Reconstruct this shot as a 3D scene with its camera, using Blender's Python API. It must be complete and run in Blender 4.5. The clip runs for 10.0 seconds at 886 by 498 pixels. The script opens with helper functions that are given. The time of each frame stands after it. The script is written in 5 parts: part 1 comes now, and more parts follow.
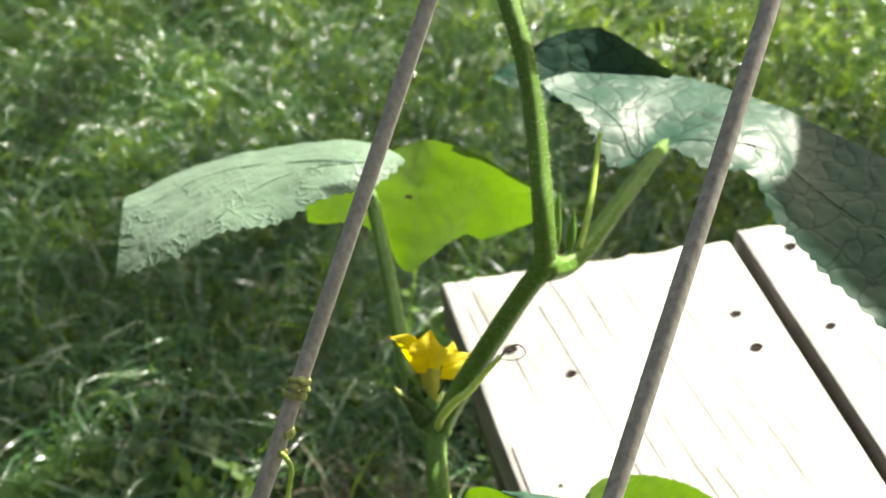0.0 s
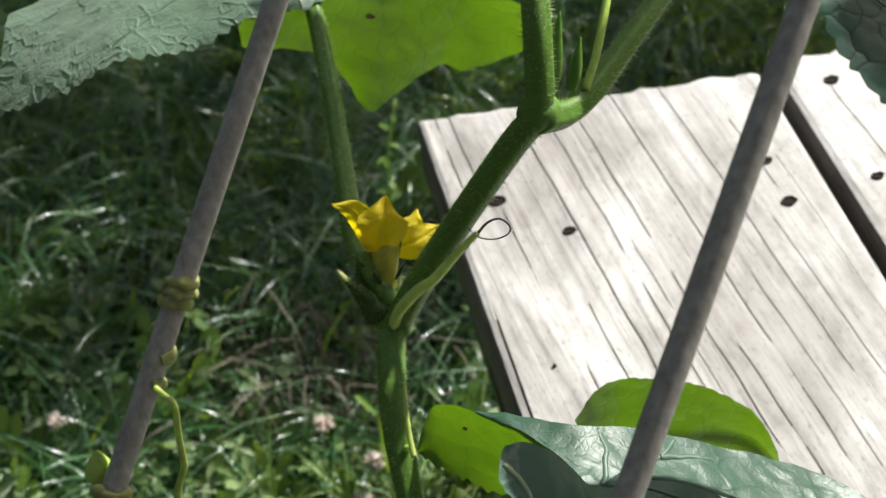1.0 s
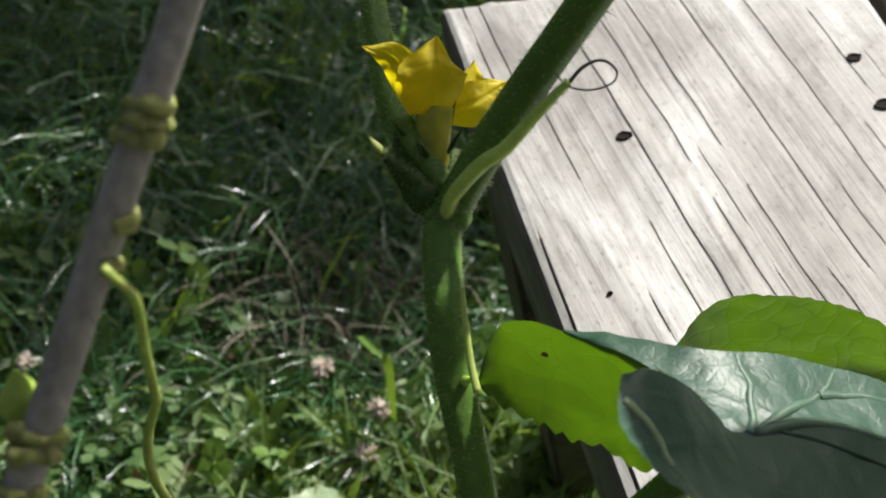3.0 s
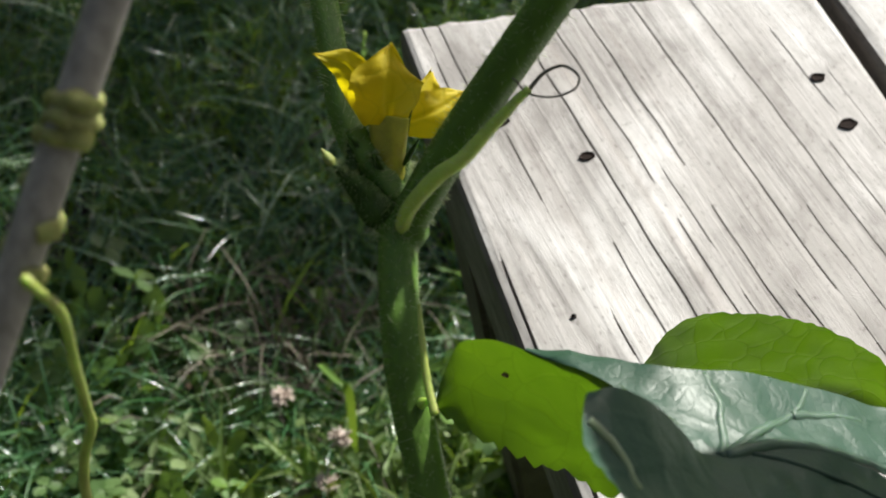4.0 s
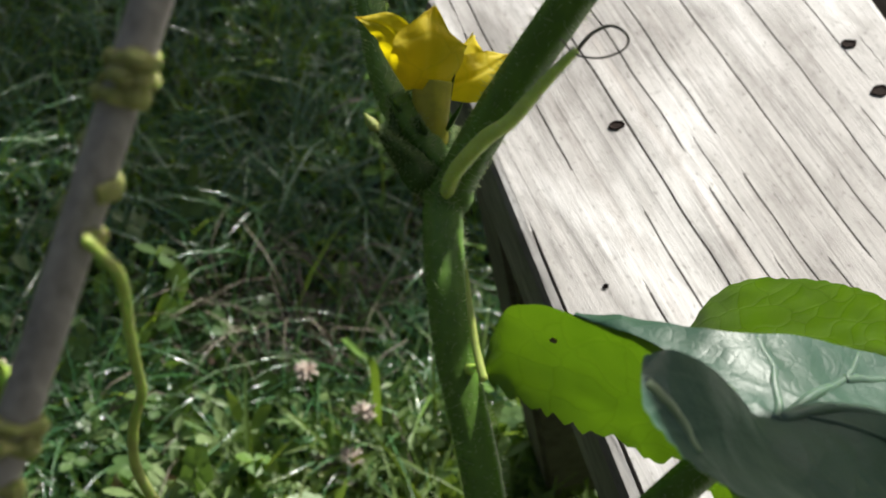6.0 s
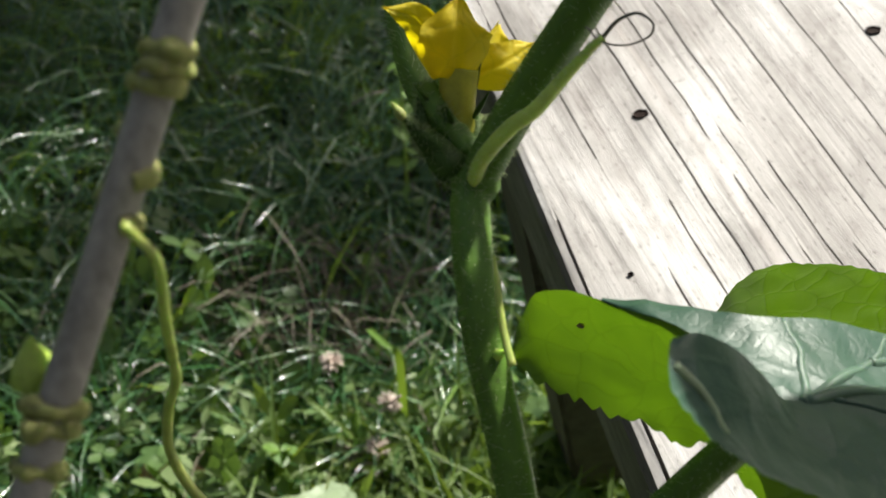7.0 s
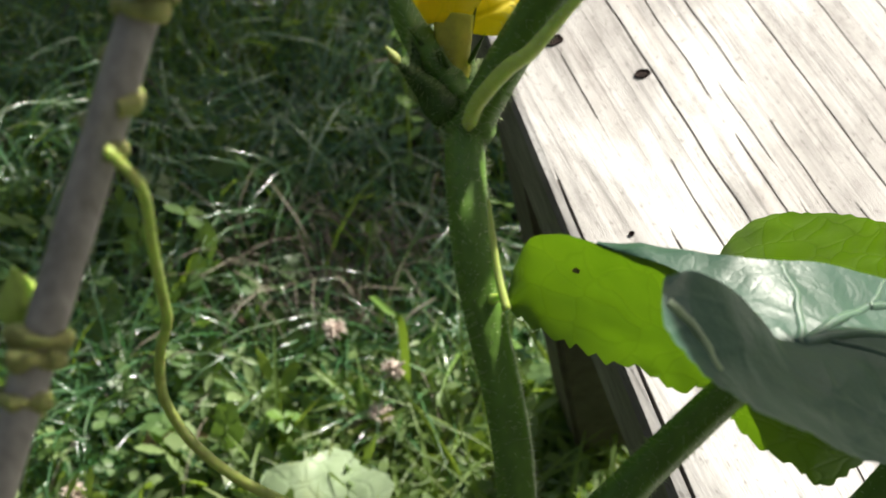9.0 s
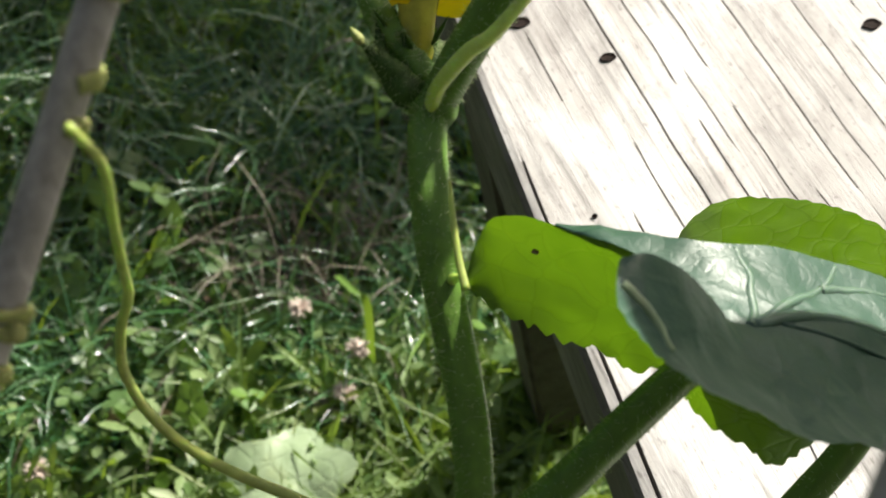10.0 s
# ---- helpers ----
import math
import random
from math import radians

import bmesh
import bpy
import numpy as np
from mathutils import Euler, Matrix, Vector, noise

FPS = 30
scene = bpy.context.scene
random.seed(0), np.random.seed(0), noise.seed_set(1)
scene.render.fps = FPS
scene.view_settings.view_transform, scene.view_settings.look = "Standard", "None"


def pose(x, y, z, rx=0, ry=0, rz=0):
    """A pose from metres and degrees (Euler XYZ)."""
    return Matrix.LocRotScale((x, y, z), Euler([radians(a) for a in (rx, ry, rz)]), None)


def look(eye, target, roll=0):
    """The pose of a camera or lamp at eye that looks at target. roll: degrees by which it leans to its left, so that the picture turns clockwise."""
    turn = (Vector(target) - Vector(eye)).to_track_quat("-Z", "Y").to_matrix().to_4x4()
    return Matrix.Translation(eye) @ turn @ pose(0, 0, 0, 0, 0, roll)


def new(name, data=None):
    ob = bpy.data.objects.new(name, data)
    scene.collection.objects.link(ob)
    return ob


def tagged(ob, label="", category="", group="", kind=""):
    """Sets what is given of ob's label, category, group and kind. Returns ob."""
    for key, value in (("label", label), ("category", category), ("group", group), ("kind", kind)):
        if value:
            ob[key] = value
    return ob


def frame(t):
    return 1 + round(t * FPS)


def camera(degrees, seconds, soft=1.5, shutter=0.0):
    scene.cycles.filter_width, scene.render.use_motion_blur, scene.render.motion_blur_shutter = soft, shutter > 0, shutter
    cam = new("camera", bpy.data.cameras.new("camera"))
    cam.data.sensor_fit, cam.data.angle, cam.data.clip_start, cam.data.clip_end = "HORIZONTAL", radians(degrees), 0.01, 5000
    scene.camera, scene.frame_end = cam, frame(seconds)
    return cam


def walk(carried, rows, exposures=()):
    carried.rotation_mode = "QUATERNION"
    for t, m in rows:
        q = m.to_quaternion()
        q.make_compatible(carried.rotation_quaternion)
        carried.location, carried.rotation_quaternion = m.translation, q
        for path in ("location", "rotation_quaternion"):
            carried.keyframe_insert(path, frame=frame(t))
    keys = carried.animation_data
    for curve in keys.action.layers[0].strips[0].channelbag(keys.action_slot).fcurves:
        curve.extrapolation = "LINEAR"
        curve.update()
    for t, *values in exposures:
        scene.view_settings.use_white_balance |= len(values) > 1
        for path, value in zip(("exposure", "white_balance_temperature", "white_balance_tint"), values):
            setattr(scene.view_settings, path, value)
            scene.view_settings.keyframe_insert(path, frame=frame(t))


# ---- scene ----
cam = camera(38.0, 10.0)
PATH = [
    (0, (-0.115, -0.558, 1.003), (0.19, 0.88, -0.353), -3.8),
    (0.2, (-0.11, -0.55, 0.99), (0.189, 0.831, -0.425), -3.3),
    (0.3, (-0.109, -0.542, 0.982), (0.186, 0.808, -0.463), -3.4),
    (0.4, (-0.108, -0.532, 0.973), (0.178, 0.788, -0.503), -3.4),
    (0.5, (-0.105, -0.525, 0.97), (0.156, 0.763, -0.538), -4.0),
    (1, (-0.086, -0.472, 0.925), (0.167, 0.773, -0.619), -3.7),
    (1.5, (-0.087, -0.44, 0.886), (0.093, 0.764, -0.701), -6.0),
    (2, (-0.093, -0.427, 0.864), (0.13, 0.795, -0.704), -4.1),
    (2.5, (-0.097, -0.426, 0.849), (0.115, 0.768, -0.742), -4.0),
    (3, (-0.094, -0.422, 0.839), (0.16, 0.765, -0.75), -2.6),
    (3.2, (-0.09, -0.42, 0.836), (0.2, 0.775, -0.74), -1.5),
    (4.3, (-0.094, -0.415, 0.826), (0.225, 0.794, -0.735), -0.7),
    (4.5, (-0.096, -0.413, 0.825), (0.215, 0.795, -0.738), -0.9),
    (5, (-0.095, -0.413, 0.823), (0.184, 0.789, -0.752), -2.1),
    (5.5, (-0.097, -0.414, 0.824), (0.198, 0.779, -0.754), -1.5),
    (6.8, (-0.098, -0.418, 0.825), (0.165, 0.766, -0.766), -3.4),
    (7, (-0.099, -0.418, 0.826), (0.154, 0.769, -0.764), -3.7),
    (7.5, (-0.102, -0.418, 0.825), (0.12, 0.768, -0.769), -5.0),
    (8, (-0.103, -0.418, 0.825), (0.109, 0.759, -0.777), -5.0),
    (8.5, (-0.1, -0.419, 0.822), (0.124, 0.75, -0.785), -4.6),
    (9, (-0.098, -0.422, 0.821), (0.137, 0.738, -0.791), -4.2),
    (9.5, (-0.097, -0.424, 0.821), (0.172, 0.711, -0.804), -2.4),
    (10, (-0.097, -0.424, 0.823), (0.179, 0.7, -0.808), -1.6),
]
walk(cam, [(t, look(eye, target, roll)) for t, eye, target, roll in PATH],
     exposures=[(0.0, 1.78, 7100, 2), (0.5, 1.06, 6550, 4), (1.0, 0.75, 6500, 5), (1.5, 0.6, 6500, 5), (3.2, 0.55, 6500, 5), (5.5, 0.55, 6500, 5), (7.0, 0.74, 6650, 5), (8.5, 0.92, 6750, 5), (10.0, 1.02, 6800, 5)])
cam.data.dof.use_dof = True
cam.data.dof.focus_distance = 0.32
cam.data.dof.aperture_fstop = 30.0

# ---- daylight: afternoon sun from beyond the bench, open sky ----
SUN = Vector((0.663, 0.481, 0.574)).normalized()
world = bpy.data.worlds.new("sky")
scene.world = world
world.use_nodes = True
wn = world.node_tree
sky = wn.nodes.new("ShaderNodeTexSky")
sky.sky_type = "NISHITA"
sky.sun_disc = False
sky.air_density, sky.dust_density, sky.ozone_density = 0.8, 3.0, 0.6
sky.sun_elevation = math.asin(SUN.z)
sky.sun_rotation = math.atan2(SUN.x, SUN.y)
wn.links.new(sky.outputs[0], wn.nodes["Background"].inputs[0])
wn.nodes["Background"].inputs[1].default_value = 0.065
sun_data = bpy.data.lights.new("sun", "SUN")
sun_data.energy = 5.0
sun_data.angle = radians(0.53)
sun_data.color = (1.0, 0.955, 0.90)
sun = new("sun", sun_data)
sun.matrix_world = look(SUN * 20, (0, 0, 0))

# ---- materials ----
def material(name):
    m = bpy.data.materials.new(name)
    m.use_nodes = True
    nt = m.node_tree
    return m, nt, nt.nodes["Principled BSDF"]


def coords(nt, scale=(1, 1, 1), rot=(0, 0, 0)):
    tc = nt.nodes.new("ShaderNodeTexCoord")
    mp = nt.nodes.new("ShaderNodeMapping")
    mp.inputs["Scale"].default_value = scale
    mp.inputs["Rotation"].default_value = rot
    nt.links.new(tc.outputs["Object"], mp.inputs["Vector"])
    return mp.outputs[0]


def ramp(nt, fac, stops):
    r = nt.nodes.new("ShaderNodeValToRGB")
    el = r.color_ramp.elements
    while len(el) < len(stops):
        el.new(0.5)
    for e, (p, c) in zip(el, stops):
        e.position, e.color = p, (*c, 1)
    nt.links.new(fac, r.inputs[0])
    return r.outputs[0]


def noise_tex(nt, vec, scale, detail=4.0, rough=0.55, distort=0.0):
    n = nt.nodes.new("ShaderNodeTexNoise")
    n.inputs["Scale"].default_value, n.inputs["Detail"].default_value = scale, detail
    n.inputs["Roughness"].default_value, n.inputs["Distortion"].default_value = rough, distort
    nt.links.new(vec, n.inputs["Vector"])
    return n.outputs[0]


def mixc(nt, fac, a, b, blend="MIX"):
    m = nt.nodes.new("ShaderNodeMix")
    m.data_type, m.blend_type = "RGBA", blend
    for sock, v in ((m.inputs[0], fac), (m.inputs[6], a), (m.inputs[7], b)):
        if isinstance(v, (int, float)):
            sock.default_value = v
        elif isinstance(v, tuple):
            sock.default_value = (*v, 1)
        else:
            nt.links.new(v, sock)
    return m.outputs[2]


def bump(nt, height, strength, distance, target, normal=None):
    b = nt.nodes.new("ShaderNodeBump")
    b.inputs["Strength"].default_value, b.inputs["Distance"].default_value = strength, distance
    nt.links.new(height, b.inputs["Height"])
    if normal is not None:
        nt.links.new(normal, b.inputs["Normal"])
    if target is not None:
        nt.links.new(b.outputs[0], target)
    return b.outputs[0]


def wood_material(name, light, dark, stain):
    """Weathered softwood: long grain along y, grey streaked zones, worn pale zones, fine dark fibres."""
    m, nt, p = material(name)
    turn = nt.nodes.new("ShaderNodeMapping")
    turn.inputs["Rotation"].default_value = (0, 0, radians(-5.2))
    nt.links.new(nt.nodes.new("ShaderNodeTexCoord").outputs["Object"], turn.inputs["Vector"])

    def grain(scale):
        mp = nt.nodes.new("ShaderNodeMapping")
        mp.inputs["Scale"].default_value = scale
        nt.links.new(turn.outputs[0], mp.inputs["Vector"])
        return mp.outputs[0]

    fibre = noise_tex(nt, grain((620, 11, 620)), 1.0, 5.0, 0.7, 0.5)
    streak = noise_tex(nt, grain((170, 4.0, 170)), 1.0, 5.0, 0.65, 1.0)
    band = noise_tex(nt, grain((48, 1.3, 48)), 1.0, 3.0, 0.55, 1.1)
    patch = noise_tex(nt, grain((30, 6.0, 30)), 1.0, 5.0, 0.60, 0.9)
    cloud = noise_tex(nt, grain((16, 7, 16)), 1.0, 4.0, 0.6, 0.5)
    spots = noise_tex(nt, grain((620, 230, 620)), 1.0, 3.0, 0.6)
    rings = nt.nodes.new("ShaderNodeMath")
    rings.operation = "PINGPONG"
    many = nt.nodes.new("ShaderNodeMath")
    many.operation = "MULTIPLY"
    many.inputs[1].default_value = 15.0
    nt.links.new(noise_tex(nt, grain((20, 1.5, 20)), 1.0, 2.0, 0.45, 0.4), many.inputs[0])
    nt.links.new(many.outputs[0], rings.inputs[0])
    rings.inputs[1].default_value = 0.5
    c = ramp(nt, band, [(0.28, dark), (0.44, light), (0.58, light), (0.74, stain)])
    worn = ramp(nt, patch, [(0.40, (0.0, 0.0, 0.0)), (0.53, (1.0, 1.0, 1.0))])
    lines = ramp(nt, streak, [(0.30, (0.58, 0.575, 0.57)), (0.40, (0.88, 0.88, 0.88)), (0.52, (1.0, 1.0, 1.0))])
    fine = ramp(nt, fibre, [(0.32, (0.30, 0.29, 0.28)), (0.44, (0.78, 0.78, 0.78)), (0.55, (1.0, 1.0, 1.0))])
    ring = ramp(nt, rings.outputs[0], [(0.0, (0.60, 0.59, 0.58)), (0.14, (0.86, 0.855, 0.85)), (0.30, (1.0, 1.0, 1.0)), (1.0, (1.05, 1.05, 1.05))])
    grey = mixc(nt, 0.70, mixc(nt, 1.0, c, lines, "MULTIPLY"), fine, "MULTIPLY")
    grey = mixc(nt, 0.65, grey, ring, "MULTIPLY")
    pale = mixc(nt, 0.30, mixc(nt, 0.25, c, fine, "MULTIPLY"), ring, "MULTIPLY")
    c = mixc(nt, worn, grey, pale)
    sp = ramp(nt, spots, [(0.30, (0.42, 0.40, 0.39)), (0.41, (1, 1, 1))])
    c = mixc(nt, 0.65, c, sp, "MULTIPLY")
    blotch = noise_tex(nt, grain((90, 45, 90)), 1.0, 5.0, 0.65, 0.4)
    c = mixc(nt, 1.0, c, ramp(nt, blotch, [(0.34, (0.80, 0.79, 0.785)), (0.50, (1.0, 1.0, 1.0)), (0.66, (1.06, 1.06, 1.06))]), "MULTIPLY")
    c = mixc(nt, 1.0, c, ramp(nt, cloud, [(0.37, (0.72, 0.70, 0.685)), (0.48, (0.90, 0.885, 0.875)), (0.58, (1.16, 1.16, 1.16))]), "MULTIPLY")
    nt.links.new(c, p.inputs["Base Color"])
    p.inputs["Roughness"].default_value = 0.72
    p.inputs["Specular IOR Level"].default_value = 0.35
    n1 = bump(nt, fibre, 0.5, 0.0006, None)
    bump(nt, streak, 0.5, 0.0010, p.inputs["Normal"], n1)
    return m


def leaf_material(name, top, through_colour, share, gloss=0.4, cell=95.0, relief=0.7, sheen=0.0, spec=0.5, line=0.8):
    """A leaf blade: green diffuse, light let through from the far side, netted quilting between veins."""
    m, nt, p = material(name)
    v = nt.nodes.new("ShaderNodeTexVoronoi")
    v.feature = "DISTANCE_TO_EDGE"
    warp = nt.nodes.new("ShaderNodeMapping")
    tc = nt.nodes.new("ShaderNodeTexCoord")
    nz = nt.nodes.new("ShaderNodeTexNoise")
    nz.inputs["Scale"].default_value = 60.0
    mixv = nt.nodes.new("ShaderNodeMixRGB")
    mixv.inputs[0].default_value = 0.012
    nt.links.new(tc.outputs["Object"], nz.inputs["Vector"])
    nt.links.new(tc.outputs["Object"], mixv.inputs[1])
    nt.links.new(nz.outputs[1], mixv.inputs[2])
    nt.links.new(mixv.outputs[0], warp.inputs["Vector"])
    nt.links.new(warp.outputs[0], v.inputs["Vector"])
    v.inputs["Scale"].default_value = cell
    blot = noise_tex(nt, coords(nt), 38.0, 5.0, 0.6)
    fine = noise_tex(nt, coords(nt), 900.0, 3.0, 0.6)
    net = ramp(nt, v.outputs["Distance"], [(0.0, (line, line * 1.05, line)), (0.06, (1.0, 1.0, 1.0)), (1.0, (0.96, 0.97, 0.95))])
    tone = ramp(nt, blot, [(0.3, (0.78, 0.84, 0.74)), (0.55, (1, 1, 1)), (0.72, (1.16, 1.1, 0.95))])
    c = mixc(nt, 1.0, mixc(nt, 0.7, top, net, "MULTIPLY"), tone, "MULTIPLY")
    t = mixc(nt, 0.22, mixc(nt, 0.8, through_colour, tone, "MULTIPLY"), net, "MULTIPLY")
    nt.links.new(c, p.inputs["Base Color"])
    p.inputs["Roughness"].default_value = gloss
    p.inputs["Specular IOR Level"].default_value = spec
    p.inputs["Sheen Weight"].default_value = sheen
    p.inputs["Sheen Roughness"].default_value = 0.5
    quilt = ramp(nt, v.outputs["Distance"], [(0.0, (0, 0, 0)), (0.05, (0.6, 0.6, 0.6)), (0.13, (0.9, 0.9, 0.9)), (0.5, (1, 1, 1))])
    n1 = bump(nt, quilt, relief, 0.0016, None)
    bump(nt, fine, 0.25, 0.0003, p.inputs["Normal"], n1)
    tr = nt.nodes.new("ShaderNodeBsdfTranslucent")
    nt.links.new(t, tr.inputs["Color"])
    mix = nt.nodes.new("ShaderNodeMixShader")
    mix.inputs[0].default_value = share
    nt.links.new(p.outputs[0], mix.inputs[1])
    nt.links.new(tr.outputs[0], mix.inputs[2])
    nt.links.new(mix.outputs[0], nt.nodes["Material Output"].inputs["Surface"])
    return m


def plain_material(name, colour, rough, vary=0.25, scale=120.0, stretch=(1, 1, 1), metal=0.0, spec=0.5, sss=0.0, relief=0.3, depth=0.0006):
    m, nt, p = material(name)
    n = noise_tex(nt, coords(nt, stretch), scale, 5.0, 0.6)
    big = noise_tex(nt, coords(nt), scale * 0.16, 3.0, 0.5)
    lo, hi = tuple(c * (1 - vary) for c in colour), tuple(min(1, c * (1 + vary)) for c in colour)
    c = ramp(nt, n, [(0.3, lo), (0.7, hi)])
    c = mixc(nt, 0.6, c, ramp(nt, big, [(0.3, (0.75, 0.75, 0.75)), (0.7, (1.0, 1.0, 1.0))]), "MULTIPLY")
    nt.links.new(c, p.inputs["Base Color"])
    p.inputs["Roughness"].default_value, p.inputs["Metallic"].default_value = rough, metal
    p.inputs["Specular IOR Level"].default_value = spec
    if sss:
        p.inputs["Subsurface Weight"].default_value = sss
        p.inputs["Subsurface Radius"].default_value = (0.002, 0.003, 0.001)
        p.inputs["Subsurface Scale"].default_value = 1.0
    bump(nt, n, relief, depth, p.inputs["Normal"])
    return m


def grass_material(name, a, b, c, through_colour, share=0.3, rough=0.38, spec=0.5):
    """Blades that differ one from the next."""
    m, nt, p = material(name)
    g = nt.nodes.new("ShaderNodeNewGeometry")
    col = ramp(nt, g.outputs["Random Per Island"], [(0.0, a), (0.45, b), (0.85, b), (1.0, c)])
    nt.links.new(col, p.inputs["Base Color"])
    p.inputs["Roughness"].default_value = rough
    p.inputs["Specular IOR Level"].default_value = spec
    tr = nt.nodes.new("ShaderNodeBsdfTranslucent")
    tr.inputs["Color"].default_value = (*through_colour, 1)
    mix = nt.nodes.new("ShaderNodeMixShader")
    mix.inputs[0].default_value = share
    nt.links.new(p.outputs[0], mix.inputs[1])
    nt.links.new(tr.outputs[0], mix.inputs[2])
    nt.links.new(mix.outputs[0], nt.nodes["Material Output"].inputs["Surface"])
    return m


WOOD = wood_material("weathered_wood", (0.575, 0.560, 0.557), (0.45, 0.437, 0.432), (0.52, 0.49, 0.478))
# Darker copy for board sides and undersides, with their shade in its colour.
WOOD_SIDE = wood_material("shade_dark_side_wood", (0.20, 0.183, 0.17), (0.125, 0.112, 0.103), (0.165, 0.147, 0.134))
# Near-black copy for legs and rails; the under-bench shade is in this colour.
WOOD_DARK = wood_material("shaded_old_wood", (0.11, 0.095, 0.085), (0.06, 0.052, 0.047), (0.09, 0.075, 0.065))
RUST = plain_material("rusty_screw", (0.018, 0.011, 0.009), 0.85, 0.5, 900.0, spec=0.15)
# Base paled to hold the glare on the folded leaf's upper side.
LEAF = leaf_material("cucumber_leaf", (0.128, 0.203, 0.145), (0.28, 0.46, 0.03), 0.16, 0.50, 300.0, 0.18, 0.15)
# Base darkened to carry the shade on the leaf over the bench.
LEAF_BROAD = leaf_material("shade_toned_cucumber_leaf", (0.022, 0.066, 0.045), (0.14, 0.27, 0.03), 0.03, 0.44, 84.0, 0.14, 0.0, 0.19, 0.20)
# Copy toned for the leaf parts that have the light behind them.
LEAF_SMOOTH = leaf_material("backlit_cucumber_leaf", (0.045, 0.10, 0.03), (0.130, 0.255, 0.006), 0.42, 0.46, 140.0, 0.22, 0.05, 0.5, 0.62)
LEAF_GLOSSY = leaf_material("waxy_cucumber_leaf", (0.040, 0.090, 0.064), (0.10, 0.2, 0.03), 0.04, 0.43, 420.0, 0.08, 0.0, 0.40)
VEIN = plain_material("leaf_vein", (0.085, 0.15, 0.105), 0.45, 0.15, 400.0, sss=0.2)
STALK = plain_material("green_stalk", (0.100, 0.200, 0.026), 0.52, 0.16, 420.0, (1, 1, 0.3), spec=0.35, sss=0.3)
BUD_GREEN = plain_material("dark_bud", (0.042, 0.088, 0.014), 0.6, 0.35, 420.0, spec=0.25, sss=0.15, relief=0.6)
STALK_PALE = plain_material("pale_stalk", (0.40, 0.54, 0.10), 0.45, 0.2, 300.0, sss=0.3)
HAIR = grass_material("stalk_bristles", (0.10, 0.15, 0.06), (0.16, 0.22, 0.10), (0.26, 0.32, 0.17), (0.85, 0.92, 0.66), 0.65, 0.4)
TENDRIL_MAT = plain_material("yellow_green_tendril", (0.27, 0.285, 0.095), 0.75, 0.2, 300.0, sss=0.5)
FLOWER_TUBE = plain_material("flower_tube", (0.42, 0.40, 0.04), 0.5, 0.2, 300.0, sss=0.4)
# Brightened to stand for sunlight that the stem keeps off this tendril.
TENDRIL_SUNNY = plain_material("sun_brightened_tendril", (0.52, 0.66, 0.14), 0.45, 0.15, 300.0, sss=0.5)
TENDRIL_PALE = plain_material("pale_tendril", (0.37, 0.43, 0.11), 0.5, 0.2, 300.0, sss=0.4)
TENDRIL_DRY = plain_material("dry_tendril", (0.15, 0.14, 0.12), 0.6, 0.3, 500.0)
PETAL = leaf_material("yellow_petal", (0.80, 0.62, 0.008), (0.92, 0.74, 0.008), 0.5, 0.6, 160.0, 0.15, 0.2)
STAKE = plain_material("grey_stake", (0.34, 0.320, 0.292), 0.55, 0.3, 500.0, (1, 1, 0.15), spec=0.4)
SOIL = plain_material("soil_and_thatch", (0.026, 0.020, 0.013), 0.95, 0.5, 60.0, depth=0.01, relief=0.8)
# Palest blades here and in GRASS_LONG stand in for sky glints.
GRASS = grass_material("lawn_grass", (0.012, 0.050, 0.020), (0.040, 0.135, 0.048), (0.21, 0.33, 0.14), (0.42, 0.62, 0.05), 0.42, 0.26, 0.75)
GRASS_LONG = grass_material("long_grass", (0.030, 0.10, 0.040), (0.075, 0.17, 0.070), (0.34, 0.45, 0.28), (0.26, 0.46, 0.08), 0.20, 0.22, 1.0)
THATCH = grass_material("dry_thatch", (0.05, 0.042, 0.028), (0.10, 0.085, 0.058), (0.27, 0.245, 0.18), (0.2, 0.15, 0.08), 0.15, 0.6)
CLOVER_LEAF = grass_material("clover_leaf", (0.055, 0.11, 0.035), (0.105, 0.175, 0.06), (0.20, 0.27, 0.10), (0.26, 0.44, 0.06), 0.30, 0.42)
# Brighter copy of the grass, laid only where the turf should look sunlit.
GRASS_SUNNY = grass_material("thin_grass", (0.10, 0.16, 0.050), (0.16, 0.235, 0.075), (0.30, 0.34, 0.15), (0.42, 0.58, 0.06), 0.42, 0.42)
WEED = grass_material("weed_leaf", (0.09, 0.19, 0.04), (0.14, 0.25, 0.05), (0.19, 0.30, 0.08), (0.36, 0.55, 0.05), 0.36, 0.4)
WEED_MID = grass_material("broad_weed_leaf", (0.11, 0.18, 0.065), (0.20, 0.28, 0.115), (0.36, 0.42, 0.25), (0.34, 0.50, 0.05), 0.34, 0.5)
CLOVER_WHITE = plain_material("clover_floret", (0.62, 0.52, 0.46), 0.7, 0.2, 400.0)
# Pale with glare for the ground leaf; also the lobe's painted sun streak.
PALE_LEAF = leaf_material("pale_leaf_and_sun_streak", (0.34, 0.44, 0.26), (0.4, 0.52, 0.2), 0.3, 0.5, 70.0, 0.3, 0.6)
DRY_LEAF = leaf_material("dry_dead_leaf", (0.20, 0.13, 0.09), (0.3, 0.2, 0.1), 0.12, 0.7, 150.0, 0.4)
DRY_PINK = leaf_material("faded_pink_leaf", (0.44, 0.27, 0.18), (0.5, 0.3, 0.15), 0.2, 0.7, 150.0, 0.4)
